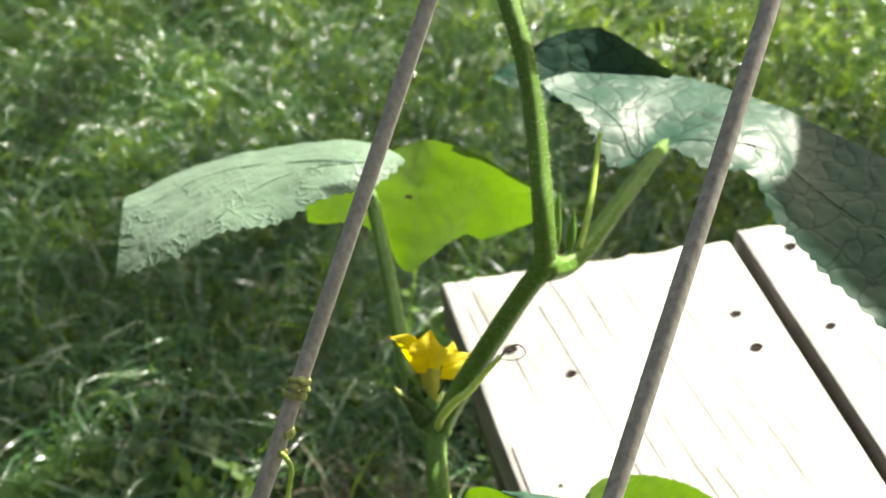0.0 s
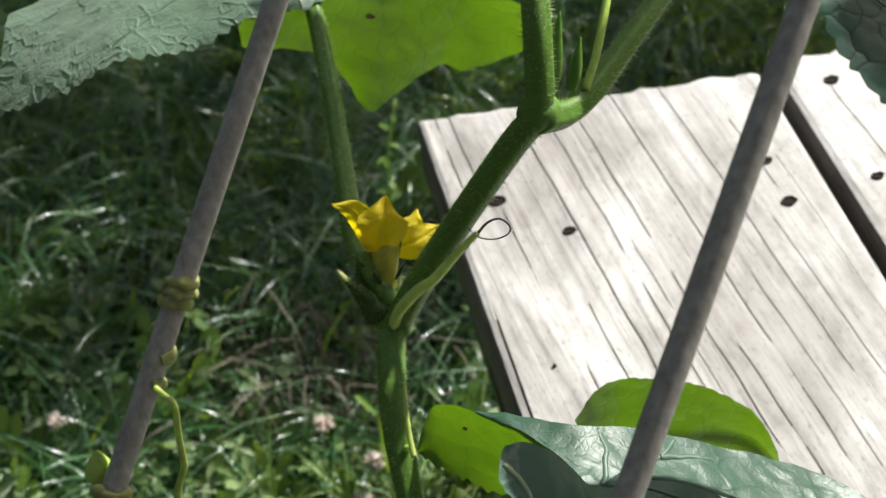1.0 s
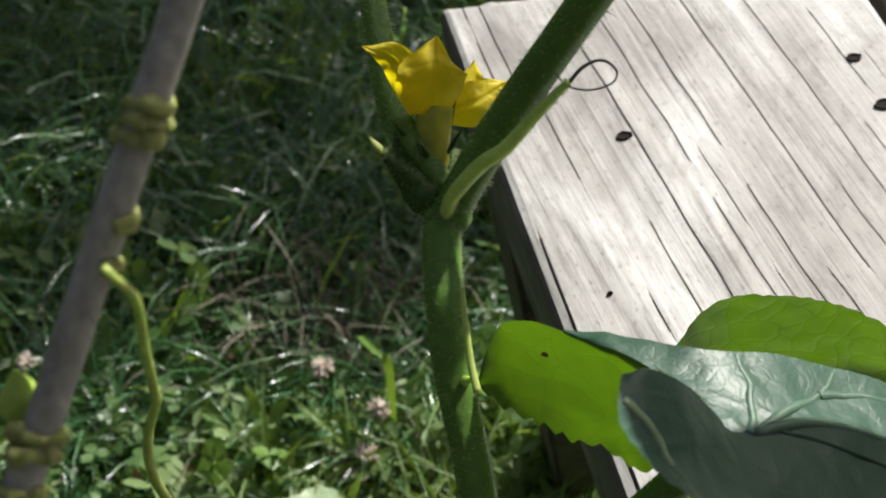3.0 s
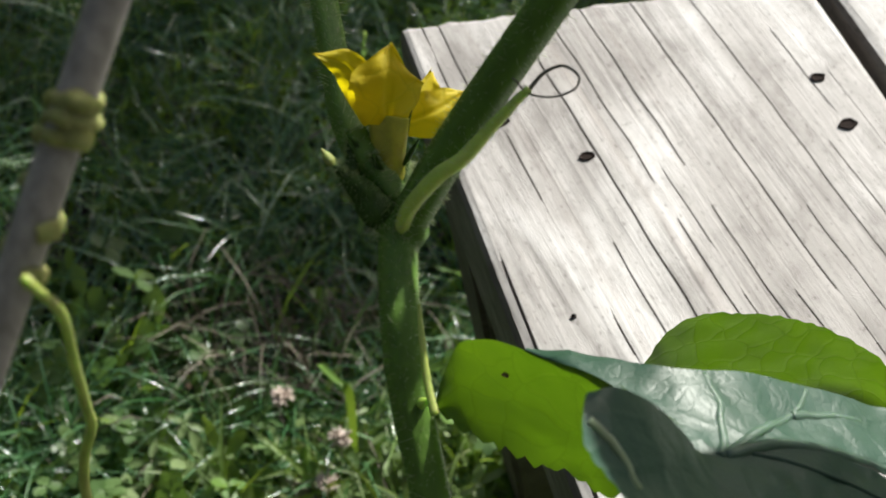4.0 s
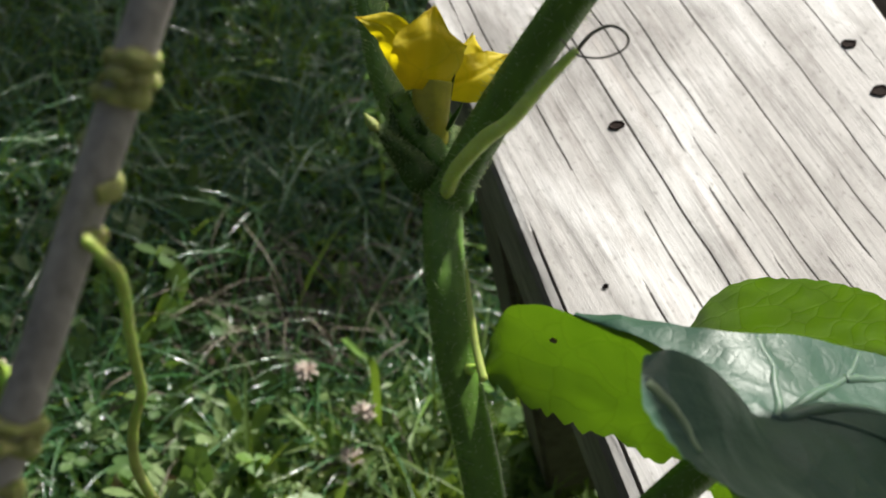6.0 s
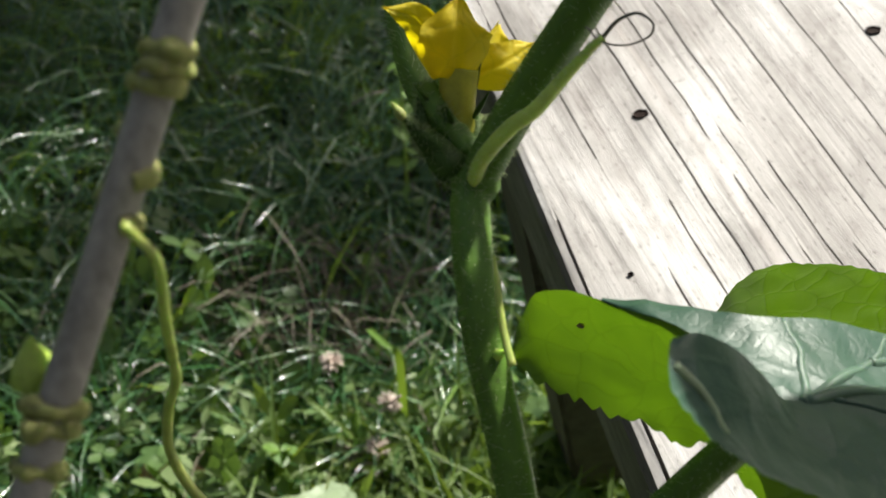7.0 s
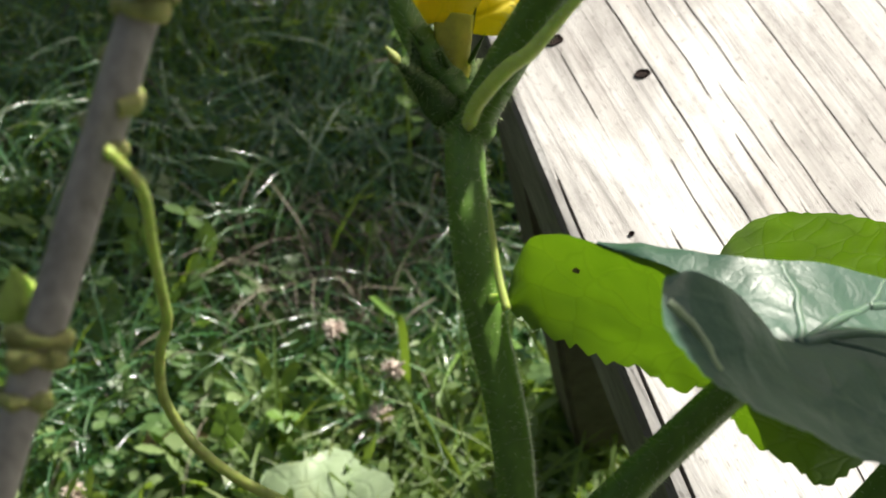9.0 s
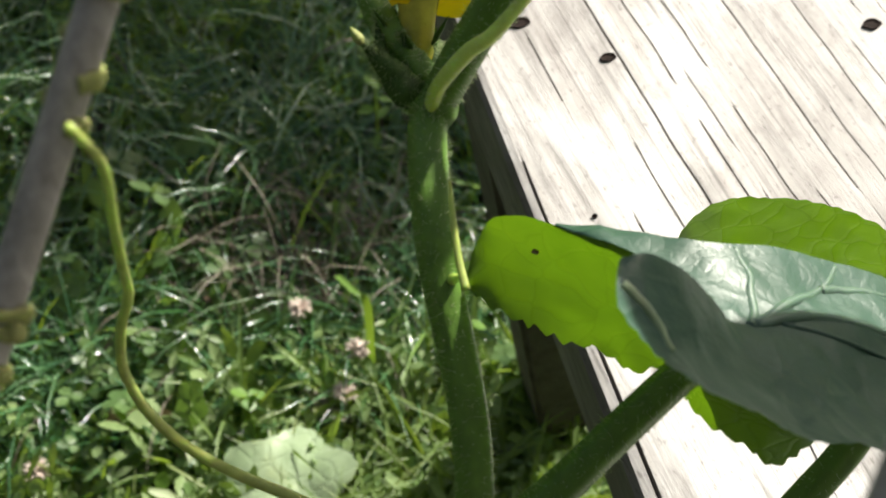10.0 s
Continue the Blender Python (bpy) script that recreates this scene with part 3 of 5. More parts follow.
def build_bench():
    b = thing("garden_bench", (0.19, -0.6, 0.0), "weathered grey wooden bench of two wide cracked boards", "bench")
    cracks_a = [(0.0035, -0.13, -0.40, 0.0006, 0.004), (0.0095, 0.0, -0.06, 0.0005, 0.003), (0.0165, 0.0, -0.055, 0.0005, 0.003), (0.0215, -0.07, -0.125, 0.0004, 0.002), (0.0245, -0.165, -0.20, 0.0004, 0.002), (0.0355, -0.135, -0.30, 0.0005, 0.006),
                (0.0495, -0.03, -0.22, 0.0006, 0.007), (0.0645, 0.0, -0.22, 0.0008, 0.009), (0.0705, -0.10, -0.25, 0.0004, 0.003), (0.0795, 0.0, -0.23, 0.0005, 0.006), (0.0885, -0.14, -0.30, 0.0005, 0.003), (0.1020, 0.0, -0.24, 0.0005, 0.004),
                (0.1130, -0.13, -0.30, 0.0004, 0.003), (0.1275, 0.0, -0.20, 0.0004, 0.003), (0.1390, -0.10, -0.35, 0.0004, 0.003), (0.1500, -0.03, -0.09, 0.0005, 0.003), (0.1620, -0.06, -0.20, 0.0004, 0.002)]
    cracks_b = [(0.022, -0.02, -0.2, 0.00049, 0.003), (0.06, 0.0, -0.3, 0.00055, 0.004), (0.10, -0.05, -0.3, 0.00055, 0.004), (0.145, 0.0, -0.2, 0.00055, 0.004)]
    for k, (x0, width, cracks, seed) in enumerate(((0.0, 0.184, cracks_a, 4), (0.1915, 0.184, cracks_b, 9))):
        v, f = board_mesh(width, 1.25, 0.038, seed, cracks, skew=-0.09)
        y0 = 0.008 if k else 0.0
        v = [(p[0] + x0, p[1] + y0 - 0.09 * x0 * (1 if k else 0), p[2] + BENCH_TOP) for p in v]
        board = mesh_object("board", v, f, WOOD, b, smooth=False)
        # sides and undersides take the wood that has shade in its colour
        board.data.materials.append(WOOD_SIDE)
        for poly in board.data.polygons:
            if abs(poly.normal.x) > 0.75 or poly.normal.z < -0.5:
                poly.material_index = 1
        spots = ((0.025, -0.067), (0.053, -0.095), (0.161, -0.107), (0.161, -0.079)) if k == 0 else ((0.217, -0.035), (0.209, -0.104))
        for i, (x, y) in enumerate(spots):
            screw(board, x, y, BENCH_TOP, 0.0027 if i % 2 else 0.0034, i + 5 * k)
        if k == 0:
            screw(board, 0.0225, -0.168, BENCH_TOP, 0.0009, 40)
        else:
            screw(board, 0.214, -0.235, BENCH_TOP, 0.003, 41)
    under = BENCH_TOP - 0.038
    for y in (-0.115, -1.02):
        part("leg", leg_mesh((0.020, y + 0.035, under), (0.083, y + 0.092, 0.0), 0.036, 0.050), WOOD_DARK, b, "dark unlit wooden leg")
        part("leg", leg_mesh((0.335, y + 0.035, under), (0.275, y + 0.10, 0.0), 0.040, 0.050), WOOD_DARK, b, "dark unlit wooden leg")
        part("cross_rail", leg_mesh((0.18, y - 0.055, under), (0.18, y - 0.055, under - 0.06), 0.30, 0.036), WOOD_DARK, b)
    return b


# ---- grey stakes that lean over the lawn ----
def build_stake(x, y, label):
    top = 0.84
    pts = [(x + 0.8084 * (z - 0.5), y + 0.9278 * (z - 0.5), z) for z in (-0.02, 0.3, 0.5, 0.7, top)]
    s = thing("garden_stake", (pts[0][0], pts[0][1], 0.0), label, "stake", "stakes by the vine")
    v, f = tube(pts, [0.0028, 0.0027, 0.0025], 90, 20, 0, 0.0, 0.00012, 5)
    mesh_object("rod", v, f, STAKE, s)
    return s

# ---- the vine's course: stalks and leaf nets, in metres ----
LEAF_A = [
    [(-0.1624, -0.0727, 0.62), (-0.1373, -0.0677, 0.6241), (-0.1125, -0.0734, 0.6325), (-0.0889, -0.0817, 0.639), (-0.0689, -0.0915, 0.6447), (-0.0524, -0.1028, 0.6491), (-0.0385, -0.1157, 0.6484)],
    [(-0.1662, -0.0986, 0.6203), (-0.1394, -0.1052, 0.6333), (-0.1157, -0.1102, 0.6423), (-0.0935, -0.1186, 0.6484), (-0.0735, -0.1221, 0.6538), (-0.0564, -0.1239, 0.654), (-0.0378, -0.1209, 0.6502)],
    [(-0.1703, -0.1218, 0.617), (-0.1423, -0.1369, 0.6348), (-0.1214, -0.1398, 0.6458), (-0.0977, -0.1446, 0.6482), (-0.077, -0.1409, 0.6542), (-0.0572, -0.1386, 0.6519), (-0.0374, -0.1261, 0.6518)],
]
LEAF_B = [
    [(-0.0811, -0.1102, 0.6359), (-0.0588, -0.1038, 0.6385), (-0.0371, -0.1006, 0.6385), (-0.0187, -0.0899, 0.632), (0.0039, -0.0965, 0.6222), (0.0156, -0.1035, 0.6144), (0.0262, -0.1115, 0.6121)],
    [(-0.0813, -0.1035, 0.6205), (-0.0583, -0.0966, 0.6157), (-0.0382, -0.0949, 0.6056), (-0.0172, -0.0936, 0.6009), (0.0031, -0.0967, 0.5981), (0.0173, -0.1018, 0.5967), (0.0272, -0.1092, 0.5995)],
    [(-0.0814, -0.0975, 0.6043), (-0.0559, -0.0943, 0.5926), (-0.045, -0.0955, 0.578), (-0.0368, -0.1007, 0.562), (-0.019, -0.0974, 0.569), (-0.0061, -0.0957, 0.5739), (0.0035, -0.0998, 0.5721), (0.0168, -0.1025, 0.5761), (0.0272, -0.1085, 0.5851)],
]
LEAF_R = [
    [(0.0347, -0.0924, 0.6554), (0.054, -0.0796, 0.6467), (0.0773, -0.0785, 0.6424), (0.1029, -0.0807, 0.6365), (0.1264, -0.0952, 0.6327), (0.1445, -0.1188, 0.6333), (0.1584, -0.1428, 0.6325), (0.1727, -0.1676, 0.6329), (0.1869, -0.1975, 0.6303), (0.1905, -0.2325, 0.6172)],
    [(0.0349, -0.0935, 0.654), (0.0508, -0.0971, 0.6479), (0.0665, -0.1111, 0.6461), (0.0891, -0.1175, 0.642), (0.1108, -0.1346, 0.6428), (0.1274, -0.1475, 0.6386), (0.1348, -0.1739, 0.6312), (0.1476, -0.2017, 0.6281), (0.1592, -0.2349, 0.6218), (0.1703, -0.2599, 0.6097)],
    [(0.0355, -0.095, 0.6523), (0.0476, -0.1141, 0.65), (0.0532, -0.1442, 0.6409), (0.0769, -0.1439, 0.645), (0.0926, -0.161, 0.6425), (0.1064, -0.1687, 0.6424), (0.1111, -0.1899, 0.6312), (0.1205, -0.2206, 0.6231), (0.1292, -0.2486, 0.6194), (0.1394, -0.2697, 0.6097)],
]
LEAF_T = [
    [(0.0168, -0.0732, 0.6482), (0.0325, -0.0677, 0.6533), (0.0506, -0.0638, 0.6582), (0.0705, -0.0639, 0.6589), (0.0822, -0.0715, 0.6547), (0.1037, -0.0851, 0.64)],
    [(0.0171, -0.0762, 0.6495), (0.0286, -0.0846, 0.6461), (0.0441, -0.0887, 0.6388), (0.0628, -0.0876, 0.637), (0.0808, -0.0857, 0.6349), (0.1051, -0.0825, 0.6356)],
]
LEAF_D = [
    [(-0.0601, -0.2896, 0.6153), (-0.0566, -0.2864, 0.6218), (-0.0529, -0.2845, 0.6274), (-0.0473, -0.2887, 0.6316), (-0.0418, -0.2944, 0.6331), (-0.0381, -0.2982, 0.6342), (-0.0325, -0.3046, 0.636), (-0.0268, -0.3142, 0.6377), (-0.0212, -0.325, 0.6373), (-0.0138, -0.3339, 0.6269), (-0.0088, -0.3369, 0.6208)],
    [(-0.0596, -0.2888, 0.6126), (-0.0536, -0.2893, 0.6155), (-0.0463, -0.293, 0.6181), (-0.0391, -0.2994, 0.6192), (-0.0326, -0.3062, 0.6198), (-0.0266, -0.3126, 0.6213), (-0.0226, -0.32, 0.619), (-0.0173, -0.3265, 0.6166), (-0.0117, -0.3318, 0.6111), (-0.0052, -0.3345, 0.6102)],
    [(-0.0596, -0.2902, 0.6132), (-0.0552, -0.2932, 0.6112), (-0.0515, -0.2964, 0.6096), (-0.0471, -0.299, 0.6086), (-0.0428, -0.3027, 0.6068), (-0.0388, -0.3056, 0.6079), (-0.035, -0.3094, 0.6071), (-0.0323, -0.3123, 0.6069), (-0.0266, -0.3152, 0.6095), (-0.0227, -0.3232, 0.6034), (-0.0152, -0.3302, 0.5998), (-0.0105, -0.3338, 0.5957), (-0.0032, -0.3337, 0.6031)],
]
LEAF_E = [
    [(-0.0432, -0.2928, 0.6331), (-0.0362, -0.2963, 0.6334), (-0.0311, -0.2995, 0.634), (-0.0191, -0.3061, 0.6354), (-0.0016, -0.3072, 0.6266), (0.0399, -0.3147, 0.6027), (0.0574, -0.3274, 0.5993), (0.067, -0.3492, 0.5958)],
    [(-0.0437, -0.2934, 0.6332), (-0.032, -0.3028, 0.6356), (-0.0214, -0.312, 0.6364), (-0.0081, -0.3166, 0.6307), (0.0092, -0.3179, 0.6212), (0.0263, -0.3217, 0.6113), (0.0383, -0.3307, 0.6067), (0.0473, -0.3417, 0.6034), (0.0541, -0.3538, 0.6008)],
    [(-0.0439, -0.2935, 0.6325), (-0.0385, -0.2994, 0.6347), (-0.033, -0.3058, 0.6367), (-0.0273, -0.3151, 0.6382), (-0.0216, -0.3255, 0.6384), (-0.0055, -0.3231, 0.6309), (0.0146, -0.3277, 0.6188), (0.0301, -0.3407, 0.61), (0.0424, -0.358, 0.6051)],
]
LEAF_F = [
    [(-0.0435, -0.3206, 0.6593), (-0.0382, -0.3199, 0.6582), (-0.0314, -0.3205, 0.6516), (-0.0262, -0.3227, 0.6449), (-0.0217, -0.3254, 0.6388), (-0.0058, -0.3234, 0.6312), (0.0143, -0.328, 0.6192), (0.0298, -0.341, 0.6104), (0.042, -0.3582, 0.6055)],
    [(-0.0463, -0.3257, 0.6615), (-0.0416, -0.3289, 0.6588), (-0.0368, -0.3344, 0.6546), (-0.0322, -0.3377, 0.6494), (-0.0265, -0.3386, 0.6449), (-0.0147, -0.3398, 0.6375), (-0.0, -0.3438, 0.6286), (0.0154, -0.3525, 0.6191), (0.03, -0.3634, 0.6103)],
    [(-0.0479, -0.3307, 0.6626), (-0.0459, -0.335, 0.6612), (-0.042, -0.3404, 0.6594), (-0.0382, -0.3441, 0.6563), (-0.0307, -0.3478, 0.6513), (-0.0214, -0.3508, 0.6447), (-0.0093, -0.3531, 0.6378), (0.0025, -0.3609, 0.6283), (0.0166, -0.368, 0.6172)],
]
LEAF_C = [
    [(-0.0069, -0.271, 0.5786), (0.0021, -0.2682, 0.5887), (0.0147, -0.2701, 0.5916), (0.0343, -0.2779, 0.5886), (0.0449, -0.2854, 0.583), (0.0514, -0.2965, 0.5745)],
    [(-0.0034, -0.2707, 0.5657), (0.0067, -0.2717, 0.5611), (0.0182, -0.2753, 0.5603), (0.0371, -0.2828, 0.5609), (0.0475, -0.29, 0.5605), (0.0559, -0.2983, 0.558)],
]
STEM = [(-0.12, -0.43, 0.0), (-0.105, -0.405, 0.25), (-0.085, -0.365, 0.45), (-0.0772, -0.3475, 0.515), (-0.0719, -0.335, 0.56), (-0.0694, -0.3292, 0.581), (-0.0677, -0.3248, 0.5958), (-0.0655, -0.3139, 0.6045), (-0.0649, -0.3039, 0.6111), (-0.0647, -0.2945, 0.6168), (-0.0644, -0.2862, 0.6222), (-0.0629, -0.2763, 0.6271), (-0.0608, -0.2664, 0.6301), (-0.0582, -0.2596, 0.631), (-0.0474, -0.2523, 0.6429), (-0.0309, -0.2472, 0.6642), (-0.019, -0.2461, 0.6824), (-0.013, -0.2461, 0.6915), (-0.0109, -0.238, 0.7072), (-0.0081, -0.225, 0.7166), (-0.0051, -0.209, 0.7291), (-0.0038, -0.1919, 0.744), (-0.0048, -0.1771, 0.7563), (-0.0069, -0.1578, 0.7712), (-0.0072, -0.1391, 0.795), (0.0, -0.115, 0.86), (0.012, -0.09, 0.93)]
PET_A = [(-0.057, -0.2524, 0.6321), (-0.061, -0.2435, 0.6364), (-0.0629, -0.2316, 0.6385), (-0.0608, -0.2061, 0.6406), (-0.0582, -0.1765, 0.6438), (-0.0568, -0.1502, 0.6461), (-0.0562, -0.133, 0.6493)]
PET_R = [(-0.0132, -0.2478, 0.6903), (-0.0039, -0.2421, 0.6846), (0.0073, -0.2315, 0.6804), (0.0242, -0.2099, 0.6721), (0.0464, -0.1805, 0.6599), (0.0698, -0.1501, 0.6471), (0.0816, -0.1347, 0.6389)]
PET_E = [(-0.0726, -0.3328, 0.5749), (-0.0625, -0.3304, 0.5877), (-0.0508, -0.3267, 0.5945), (-0.0398, -0.3229, 0.6021), (-0.0303, -0.3212, 0.6133), (-0.0241, -0.3213, 0.6229), (-0.0202, -0.3229, 0.6335)]
PET_C = [(-0.0152, -0.3431, 0.5737), (-0.0045, -0.3385, 0.5847), (0.0031, -0.3355, 0.5936), (0.0082, -0.3329, 0.6016), (0.0136, -0.3303, 0.6077)]
TENDRIL = [(-0.0587, -0.2606, 0.633), (-0.0566, -0.2602, 0.6396), (-0.051, -0.2606, 0.6474), (-0.0463, -0.2609, 0.6511), (-0.0406, -0.2592, 0.6558), (-0.035, -0.2578, 0.6605), (-0.0327, -0.2576, 0.6623)]
LOOP = [(-0.0325, -0.2569, 0.6616), (-0.0299, -0.2572, 0.6654), (-0.027, -0.2589, 0.6679), (-0.0251, -0.2617, 0.6675), (-0.0257, -0.2623, 0.6651), (-0.029, -0.2614, 0.6631), (-0.032, -0.2595, 0.6623), (-0.0337, -0.2574, 0.6622), (-0.0349, -0.2565, 0.664), (-0.0358, -0.2566, 0.665)]
STIPULE_TENDRIL = [(0.0031, -0.237, 0.6864), (0.0085, -0.2292, 0.6906), (0.014, -0.2193, 0.696), (0.0193, -0.2086, 0.7024), (0.0236, -0.1998, 0.7068)]
Y_TENDRIL = [(-0.1153, -0.3175, 0.7102), (-0.1144, -0.3175, 0.7074), (-0.1136, -0.3153, 0.7013), (-0.114, -0.3124, 0.6933), (-0.1162, -0.3065, 0.6763), (-0.1184, -0.3001, 0.6563), (-0.1196, -0.2973, 0.6461), (-0.1231, -0.2962, 0.6352), (-0.1252, -0.2966, 0.6232), (-0.1239, -0.2982, 0.6104), (-0.1193, -0.3014, 0.6002), (-0.1114, -0.3057, 0.5918), (-0.0999, -0.3128, 0.587), (-0.0866, -0.3216, 0.5792)]
FLOWER = [(-0.055, -0.2375, 0.6413), (-0.0561, -0.2408, 0.6386), (-0.0571, -0.2437, 0.6362), (-0.0577, -0.2472, 0.6335), (-0.0583, -0.2527, 0.6304)]
PETALS = [
    [(-0.0582, -0.2383, 0.6415), (-0.0601, -0.2349, 0.6488), (-0.062, -0.2322, 0.6531), (-0.0677, -0.2306, 0.6558)],
    [(-0.0561, -0.2405, 0.6427), (-0.0547, -0.2377, 0.6514), (-0.0526, -0.2316, 0.6552)],
    [(-0.0522, -0.2388, 0.6408), (-0.0458, -0.2388, 0.642), (-0.0383, -0.2353, 0.6422)],
    [(-0.0521, -0.235, 0.6387), (-0.0463, -0.2287, 0.6394), (-0.043, -0.2254, 0.64)],
    [(-0.0559, -0.2333, 0.6381), (-0.0549, -0.225, 0.6382), (-0.0548, -0.2211, 0.6387)],
]
BUDS = [
    [(-0.0597, -0.2574, 0.6317), (-0.0665, -0.2472, 0.637)],
    [(-0.0595, -0.2537, 0.6307), (-0.0603, -0.2444, 0.6402)],
    [(-0.057, -0.2539, 0.631), (-0.0529, -0.2443, 0.6353)],
    [(-0.0606, -0.2541, 0.6328), (-0.0689, -0.2463, 0.6411)],
    [(-0.0657, -0.2508, 0.6332), (-0.0636, -0.2378, 0.6408)],
    [(-0.0542, -0.2531, 0.6321), (-0.0501, -0.2466, 0.6352)],
]
PALE_BUD = [(-0.0687, -0.2474, 0.6416), (-0.07, -0.2447, 0.6433)]
EDGE_STRIP = [(-0.06, -0.28, 0.6354), (-0.0612, -0.2868, 0.6324), (-0.062, -0.293, 0.6292), (-0.0622, -0.2988, 0.627)]
TALL_BLADE = [(-0.041, 0.018, 0.0), (-0.04, 0.022, 0.05), (-0.037, 0.034, 0.115), (-0.043, 0.042, 0.122), (-0.051, 0.06, 0.118)]
AXILBUD = [(-0.0637, -0.2927, 0.6216)]
STAKE_BUD = [(-0.1323, -0.3205, 0.6851), (-0.1314, -0.3175, 0.6923)]
SPRIG = [(0.012, 0.23, 0.0), (0.015, 0.22, 0.182), (0.02, 0.222, 0.217), (0.026, 0.226, 0.247)]
SMALL_WEED = [(-0.07, 0.51, 0.0), (-0.067, 0.435, 0.11)]
CLOVER = [(-0.079, 0.066, 0.08), (-0.048, 0.024, 0.08), (-0.282, 0.132, 0.07), (-0.063, 0.004, 0.06), (-0.269, 0.002, 0.06), (-0.206, 0.03, 0.055)]

# ---- cucumber vine ----
def coil(centre_line, turns, radius, n=70, z_axis=None):
    """Places of a tendril wound round a straight rod."""
    a, b = np.array(centre_line[0], float), np.array(centre_line[1], float)
    d = (b - a) / np.linalg.norm(b - a)
    s = np.cross(d, (0, 0, 1.0))
    s /= np.linalg.norm(s)
    u = np.cross(d, s)
    return [a + (b - a) * t + radius * (math.cos(turns * 2 * math.pi * t) * s + math.sin(turns * 2 * math.pi * t) * u) for t in np.linspace(0, 1, n)]


def on_stake(z):
    return (-0.2824 + 0.8084 * (z - 0.5), -0.5014 + 0.9278 * (z - 0.5), z)


def petal(rows, width, face, parent, seed):
    """A soft cupped petal along a spine of three places."""
    m, n = 28, 21
    c = spline(rows, m)
    tan = np.gradient(c, axis=0)
    verts = []
    for i in range(m):
        t = i / (m - 1)
        side = np.cross(tan[i], face)
        side /= np.linalg.norm(side) + 1e-9
        nrm = np.cross(side, tan[i])
        nrm /= np.linalg.norm(nrm) + 1e-9
        w = width * (0.50 + 0.56 * math.sin(math.pi * (0.08 + 0.80 * t))) * max(0.03, 1 - t ** 4.5)
        for k in range(n):
            s = (k / (n - 1) - 0.5) * 2
            frill = 0.0008 * s * s * math.sin(t * 17 + s * 2.5 + seed * 1.7) * min(1.0, 2.2 * t)
            p = c[i] + side * s * w - nrm * (s * s) * w * 0.30 + nrm * frill
            p -= nrm * 0.0007 * math.exp(-(s / 0.09) ** 2) * (1 - 0.6 * t)
            p += tan[i] / np.linalg.norm(tan[i]) * 0.0011 * noise.noise(Vector((s * 4.0, seed * 3.0, 0.3))) * t
            p += np.array(noise.noise_vector(Vector(p) * 200)) * 0.0003
            verts.append(p)
    faces = [(i * n + k, i * n + k + 1, (i + 1) * n + k + 1, (i + 1) * n + k) for i in range(m - 1) for k in range(n - 1)]
    return mesh_object("petal", verts, faces, PETAL, parent)


def bud(at, direction, length, r, mat, parent, name="bud", seed=0):
    a = np.array(at, float)
    d = np.array(direction, float)
    d /= np.linalg.norm(d)
    pts = [a + d * length * t for t in (0, 0.25, 0.5, 0.75, 1.0)]
    v, f = tube(pts, [r * 0.5, r, r * 0.9, r * 0.5, r * 0.08], 24, 12, 5, 0.08, 0, seed)
    return mesh_object(name, v, f, mat, parent)


